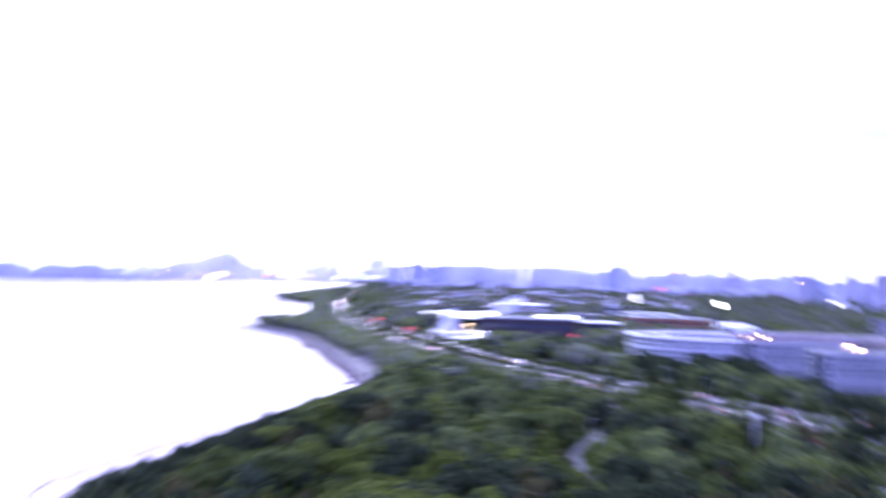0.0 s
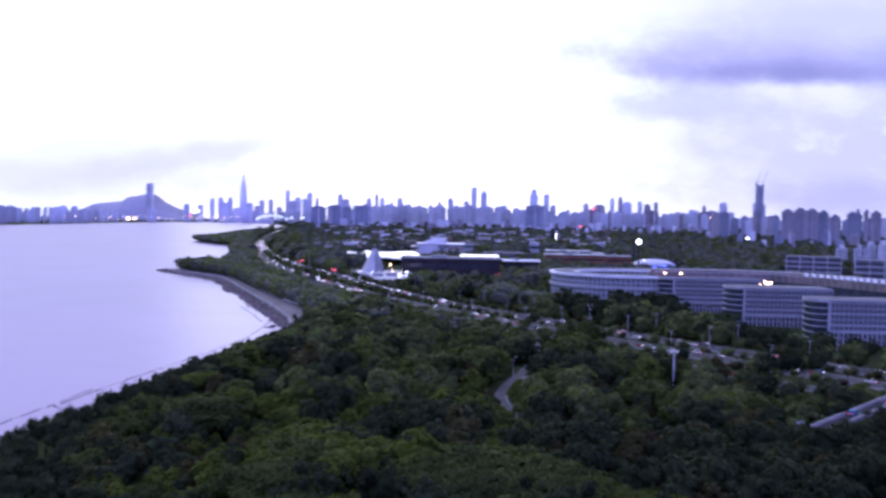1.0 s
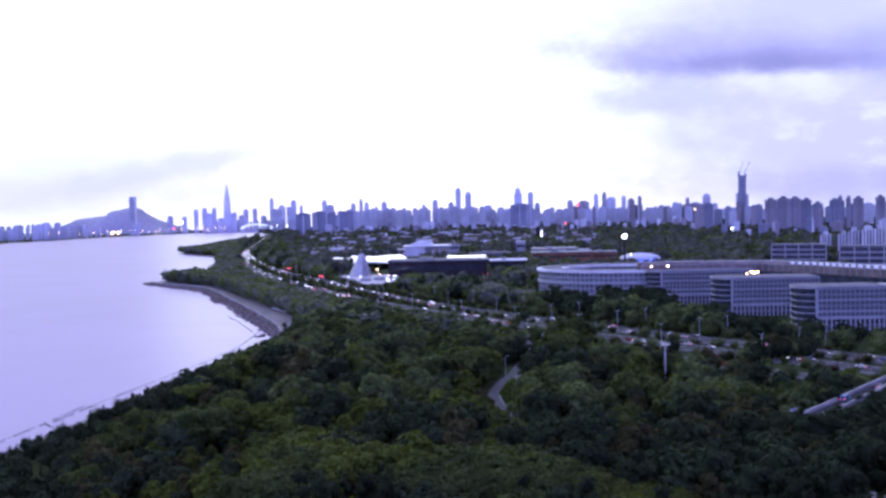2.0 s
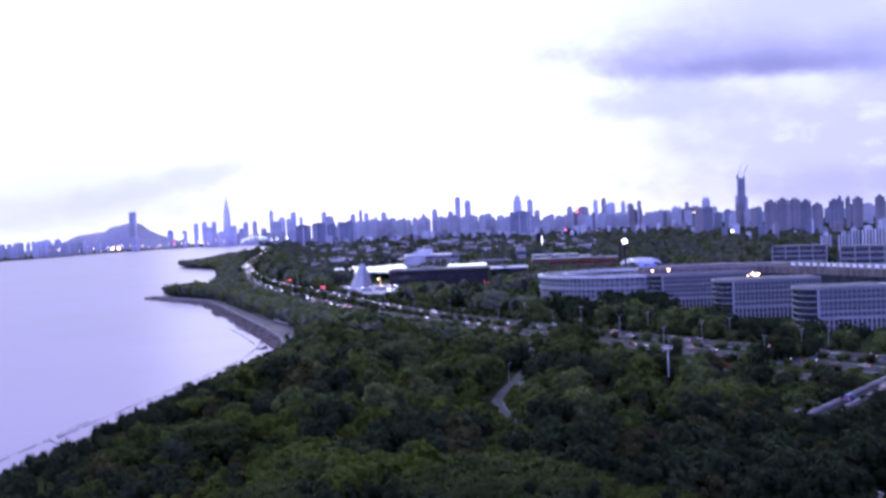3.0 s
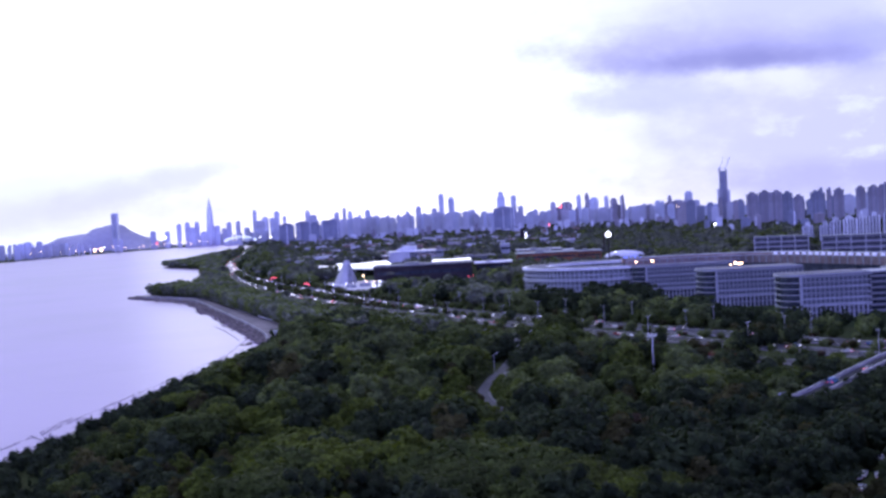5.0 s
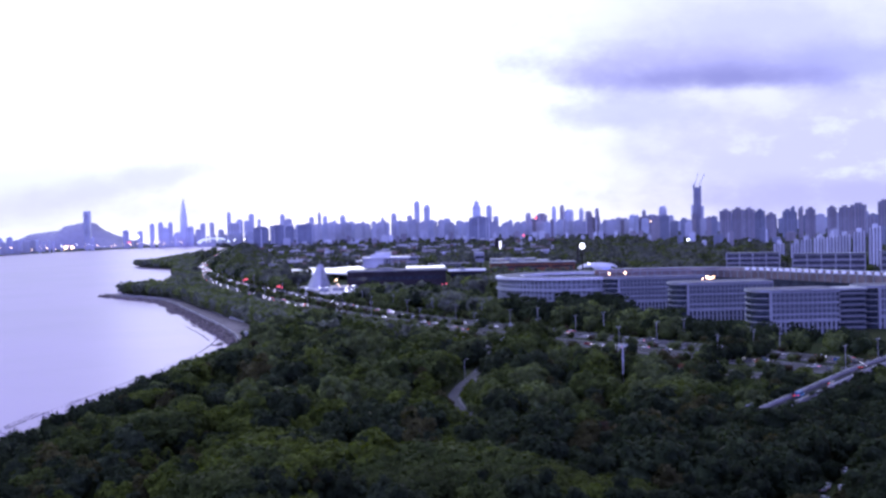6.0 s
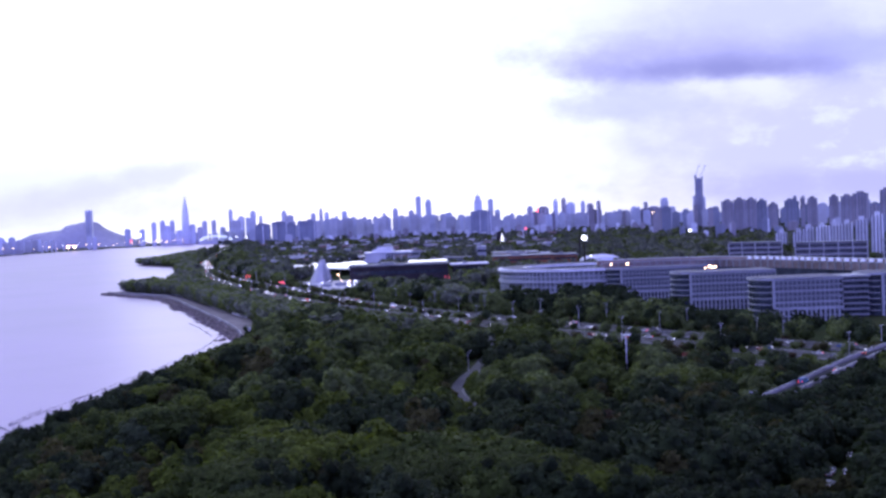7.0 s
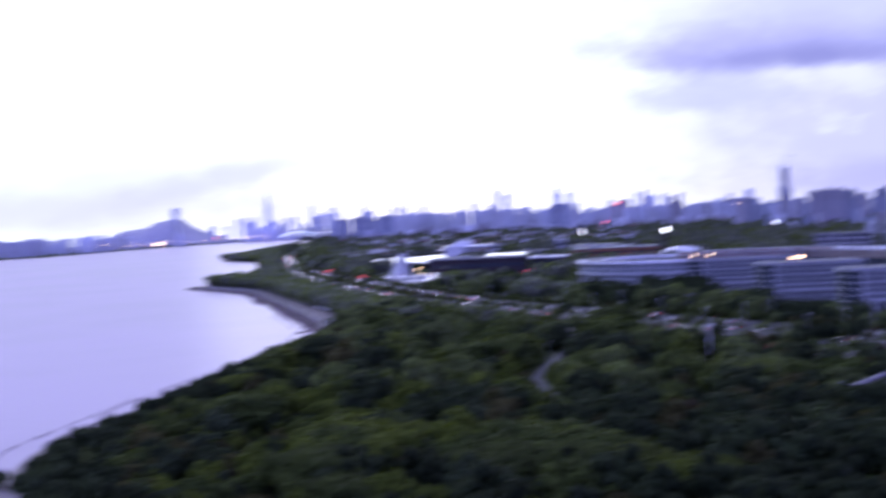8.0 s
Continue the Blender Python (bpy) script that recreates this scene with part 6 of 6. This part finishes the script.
def build_vehicles():
    words = ["white", "silver", "black", "grey", "red", "blue"]
    models = [car_model(CAR_PAINT[k], words[k] + " car with its lights on in evening traffic") for k in range(6)]
    used = [False] * 6

    far_bodies = {k: Shape() for k in range(6)}
    far_lamps, far_tails = Shape(), Shape()

    def place_far(x, y, z, heading):
        """A small car of the distant traffic, gathered into one mesh for each paint."""
        c, q = math.cos(radians(heading)), math.sin(radians(heading))
        put = lambda shape, verts, faces: shape.add([(x + a * c - b * q, y + a * q + b * c, z + h) for a, b, h in verts], faces)
        body = [(-2.2, 0.3), (2.2, 0.3), (2.2, 0.8), (1.1, 0.95), (0.4, 1.42), (-1.3, 1.45), (-2.1, 0.95)]
        n = len(body)
        put(far_bodies[rng.choice([0, 0, 0, 1, 1, 2, 3, 3])], [(a, b, h) for b in (-0.88, 0.88) for a, h in body],
            [tuple(range(n)), tuple(range(n, 2 * n))[::-1]] + [(i, n + i, n + (i + 1) % n, (i + 1) % n) for i in range(n)])
        box = [(0, 1, 3, 2), (4, 6, 7, 5), (0, 4, 5, 1), (2, 3, 7, 6), (0, 2, 6, 4), (1, 5, 7, 3)]
        for b in (-0.6, 0.6):
            put(far_lamps, [(a, b + e, h) for a in (2.2, 2.3) for e in (-0.25, 0.25) for h in (0.5, 0.85)], box)
            put(far_tails, [(a, b + e, h) for a in (-2.3, -2.2) for e in (-0.22, 0.22) for h in (0.6, 0.85)], box)

    def place(x, y, z, heading):
        k = rng.choice([0, 0, 0, 1, 1, 2, 2, 3, 3, 4, 5])
        m = pose(x, y, z, 0, 0, heading)
        if used[k]:
            copy_thing(models[k], m)
        else:
            models[k].matrix_basis = m
            used[k] = True

    rng = np.random.RandomState(55)
    nn = normals_of(ROAD_LINE)
    tang = np.gradient(ROAD_LINE, axis=0)
    head = np.degrees(np.arctan2(tang[:, 1], tang[:, 0]))
    for a, b, flip, share in ((21, 39, 180, 0.135), (-9, 9, 0, 0.14), (-40, -28, 0, 0.07)):
        lanes = int((b - a) // 4)
        for i in range(len(ROAD_LINE) - 1):
            y = ROAD_LINE[i, 1]
            if not 380 < y < 3100:
                continue
            for q in range(lanes):
                if rng.rand() < share * (1.5 if y < 740 else 1.1 if y < 1000 else 1.6 if y < 1900 else 1.0):
                    off = float(lane_place(a + (b - a) * (q + 0.5) / lanes, y))
                    p = ROAD_LINE[i] - nn[i] * off + tang[i] / 12 * rng.uniform(0, 6)
                    (place if y < 740 else place_far)(p[0], p[1], ROAD_Z + 0.02, head[i] + (180 if rng.rand() < (0.25 if y > 700 else 0.45) else 0))
    verts, faces, tone = [], [], []
    mats = CAR_PAINT + [M["far_beam"], M["far_tail"]]
    for k, shape in [*far_bodies.items(), (6, far_lamps), (7, far_tails)]:
        o = len(verts)
        verts += shape.v
        faces += [tuple(i + o for i in f) for f in shape.f]
        tone += [k] * len(shape.f)
    tagged(new("far_traffic", mesh_of("far_traffic", verts, faces, mats, tone)), "dense distant evening traffic with white and red lights", "cars", kind="stuff")
    fh = np.gradient(FLY, axis=0)
    for i, off in ((12, 0.4), (19, -2.4), (26, 0.4)):
        if i < len(FLY):
            n2 = normals_of(FLY)[i]
            place(FLY[i, 0] + n2[0] * off, FLY[i, 1] + n2[1] * off, FLY_Z[i] + 0.05, math.degrees(math.atan2(fh[i, 1], fh[i, 0])))
    van = van_model()
    i = int(np.argmin(np.abs(FLY[:, 0] - 124)))
    n2 = normals_of(FLY)[i]
    van.matrix_basis = pose(FLY[i, 0] - n2[0] * 1.9, FLY[i, 1] - n2[1] * 1.9, FLY_Z[i] + 0.05, 0, 0, math.degrees(math.atan2(fh[i, 1], fh[i, 0])))
    # cars parked in a clearing of the woods
    for x, y, a, k in ((96.5, 251, 62, 1), (99.5, 248.5, 74, 0), (100.3, 243.6, 66, 1), (94.2, 248.5, 80, 3), (91.4, 239.4, 55, 1), (107, 266, 78, 0)):
        car = car_model(CAR_PAINT[k], words[k] + " car parked unlit in a clearing of the woods", False)
        car.matrix_basis = pose(x, y, 1.45, 0, 0, a)


build_vehicles()


def build_gantry_sign():
    root = thing("road_sign", "grey back of a square road sign on a bent pole", "road sign", (100.5, 322.4, 1.2), 35)
    part("pole", Shape().tube(0, 0, -0.3, 8.2, 0.16, 0.13, 8), M["grey_metal"], root)
    part("arm", Shape().beam((0, 0, 7.6), (-2.4, 0, 7.8), 0.16), M["grey_metal"], root)
    part("panel", Shape().box(-4.2, -0.8, -0.08, 0.02, 6.8, 8.9), M["cladding_light"], root, "plain grey sign panel")
    part("brace", Shape().box(-4.0, -1.0, 0.02, 0.12, 7.3, 7.45), M["grey_metal"], root)


def build_plaza_lights():
    rng = np.random.RandomState(91)
    for k in range(9):
        x, y = rng.uniform(-132, -92), rng.uniform(1035, 1100)
        z = rng.uniform(3, 6)
        q = flood_light(x, y, z + 1, M["lamp_white"] if rng.rand() < 0.7 else M["lamp_warm"], rng.uniform(0.3, 0.6), "small bright lamp on the paved plaza", "plaza_lamp")
        part("pole", Shape().tube(0, 0, -z + 0.6, -1, 0.12, 0.1, 6), M["grey_metal"], q)
    for x, y, w in ((-98, 1078, 9), (-112, 1064, 12), (-126, 1052, 10), (-140, 1046, 9)):
        b = thing("market_booth", "pale pitched-roof booth on the paved plaza", "booth", (x, y, 1.9), rng.uniform(-20, 20), "booths on the plaza")
        part("wall", Shape().box(-w / 2, w / 2, 0, 5, 0, 3.2), M["cladding_light"], b)
        part("roof", Shape().prism([(-w / 2 - 0.6, -0.6), (w / 2 + 0.6, -0.6), (w / 2 + 0.6, 5.6), (-w / 2 - 0.6, 5.6)], 3.2, 4.6, [(-0.5, 2), (0.5, 2), (0.5, 3), (-0.5, 3)]), M["pavilion_skin"], b)


def build_oddments():
    iv, ifc = ico()
    rng = np.random.RandomState(17)
    rock = new("rock", mesh_of("rock", np.array([(-208, 804, 0.0)]) + iv * np.array([2.6, 1.6, 1.0]) * rng.uniform(0.8, 1.2, (len(iv), 1)), ifc, M["rock"]))
    tagged(rock, "small dark rock in the shallow bay", "rock")
    low = thing("low_wall", "long low white wall along the back of the promenade", "wall", (-153.5, 750, 1.4), 120)
    part("wall", Shape().box(-25, 25, -0.3, 0.3, 0, 2.2), M["paint_white"], low)
    part("coping", Shape().box(-25.2, 25.2, -0.5, 0.5, 2.2, 2.5), M["cladding_light"], low)
    hut = thing("kiosk", "small white flat-roofed kiosk by the promenade end", "kiosk", (-126, 644, 1.3), 25)
    part("wall", Shape().box(-3, 3, -2, 2, 0, 2.8), M["paint_white"], hut)
    part("roof", Shape().box(-3.5, 3.5, -2.5, 2.5, 2.8, 3.1), M["cladding_light"], hut)
    part("door", Shape().box(-0.5, 0.5, -2.06, -2.0, 0, 2.1), M["glass"], hut)
    red = thing("hoarding", "long low red site hoarding beside the road", "hoarding", (113, 456, 1.2), -48)
    for k in range(7):
        part("panel", Shape().box(-10.5 + 3 * k, -7.55 + 3 * k, -0.06, 0.06, 0.2, 2.4), RED_SHEET, red)
        part("post", Shape().box(-10.56 + 3 * k, -10.44 + 3 * k, 0.06, 0.2, 0, 2.5), M["grey_metal"], red)
    porch = thing("entrance_canopy", "pale flat entrance canopy before the ring building", "canopy", (101, 750, 1.0), 4)
    part("slab", Shape().prism(rounded_rect(-11, 11, -7, 7, 2, 2), 7.0, 8.0), M["paint_white"], porch)
    for x in (-8, 0, 8):
        part("column", Shape().tube(x, -4.5, 0, 7, 0.45, 0.45, 8), M["cladding_light"], porch)


RED_SHEET = material("red_sheet", (0.30, 0.035, 0.05), 0.6, vary=0.2)
build_gantry_sign()
build_plaza_lights()
build_oddments()
row_trees("tall_grove", "tall dark rounded trees before the office blocks", [(104, 718), (110, 714), (116, 708), (123, 702), (129, 696), (97, 726), (112, 722), (120, 714), (90, 732)], [2, 4, 2], 1.3, 1.75, 63, 320, 1.0)
rng_clump = np.random.RandomState(64)
row_trees("median_grove", "dark grove of broad trees between the road lanes", [(x + rng_clump.uniform(-3, 3), 408 + x * 0.52 + rng_clump.uniform(-5, 5)) for x in range(124, 162, 3)], [2, 2, 9, 2], 0.7, 0.95, 65, 260, 0.8)
row_trees("verge_grove", "broad green trees on the verge beside the boulevard", [(42, 552), (48, 556), (54, 547), (50, 540)], [9, 0, 9], 1.2, 1.45, 66, 420, 0.8)
ramp_side = FLY + normals_of(FLY) * 7.0
rng_side = np.random.RandomState(71)
row_trees("ramp_thicket", "dark thicket growing close against the flyover ramp", [p + rng_side.uniform(-2, 2, 2) for p in np.repeat(ramp_side[(ramp_side[:, 0] > 98) & (ramp_side[:, 0] < 190)], 2, axis=0)] + [(87, 297), (85, 291), (91, 292), (97, 297), (83, 300), (96, 303), (93, 298), (99, 306), (102, 308)], [2, 4, 2, 3], 0.74, 0.95, 72, 620, 0.6)
row_trees("ramp_end_thicket", "dark rounded trees hiding the foot of the flyover ramp", [(98, 301.5), (93.5, 305), (102, 301), (91, 309), (105, 304.5), (96, 298)], [2, 4, 2], 0.92, 1.06, 73, 700, 0.6)
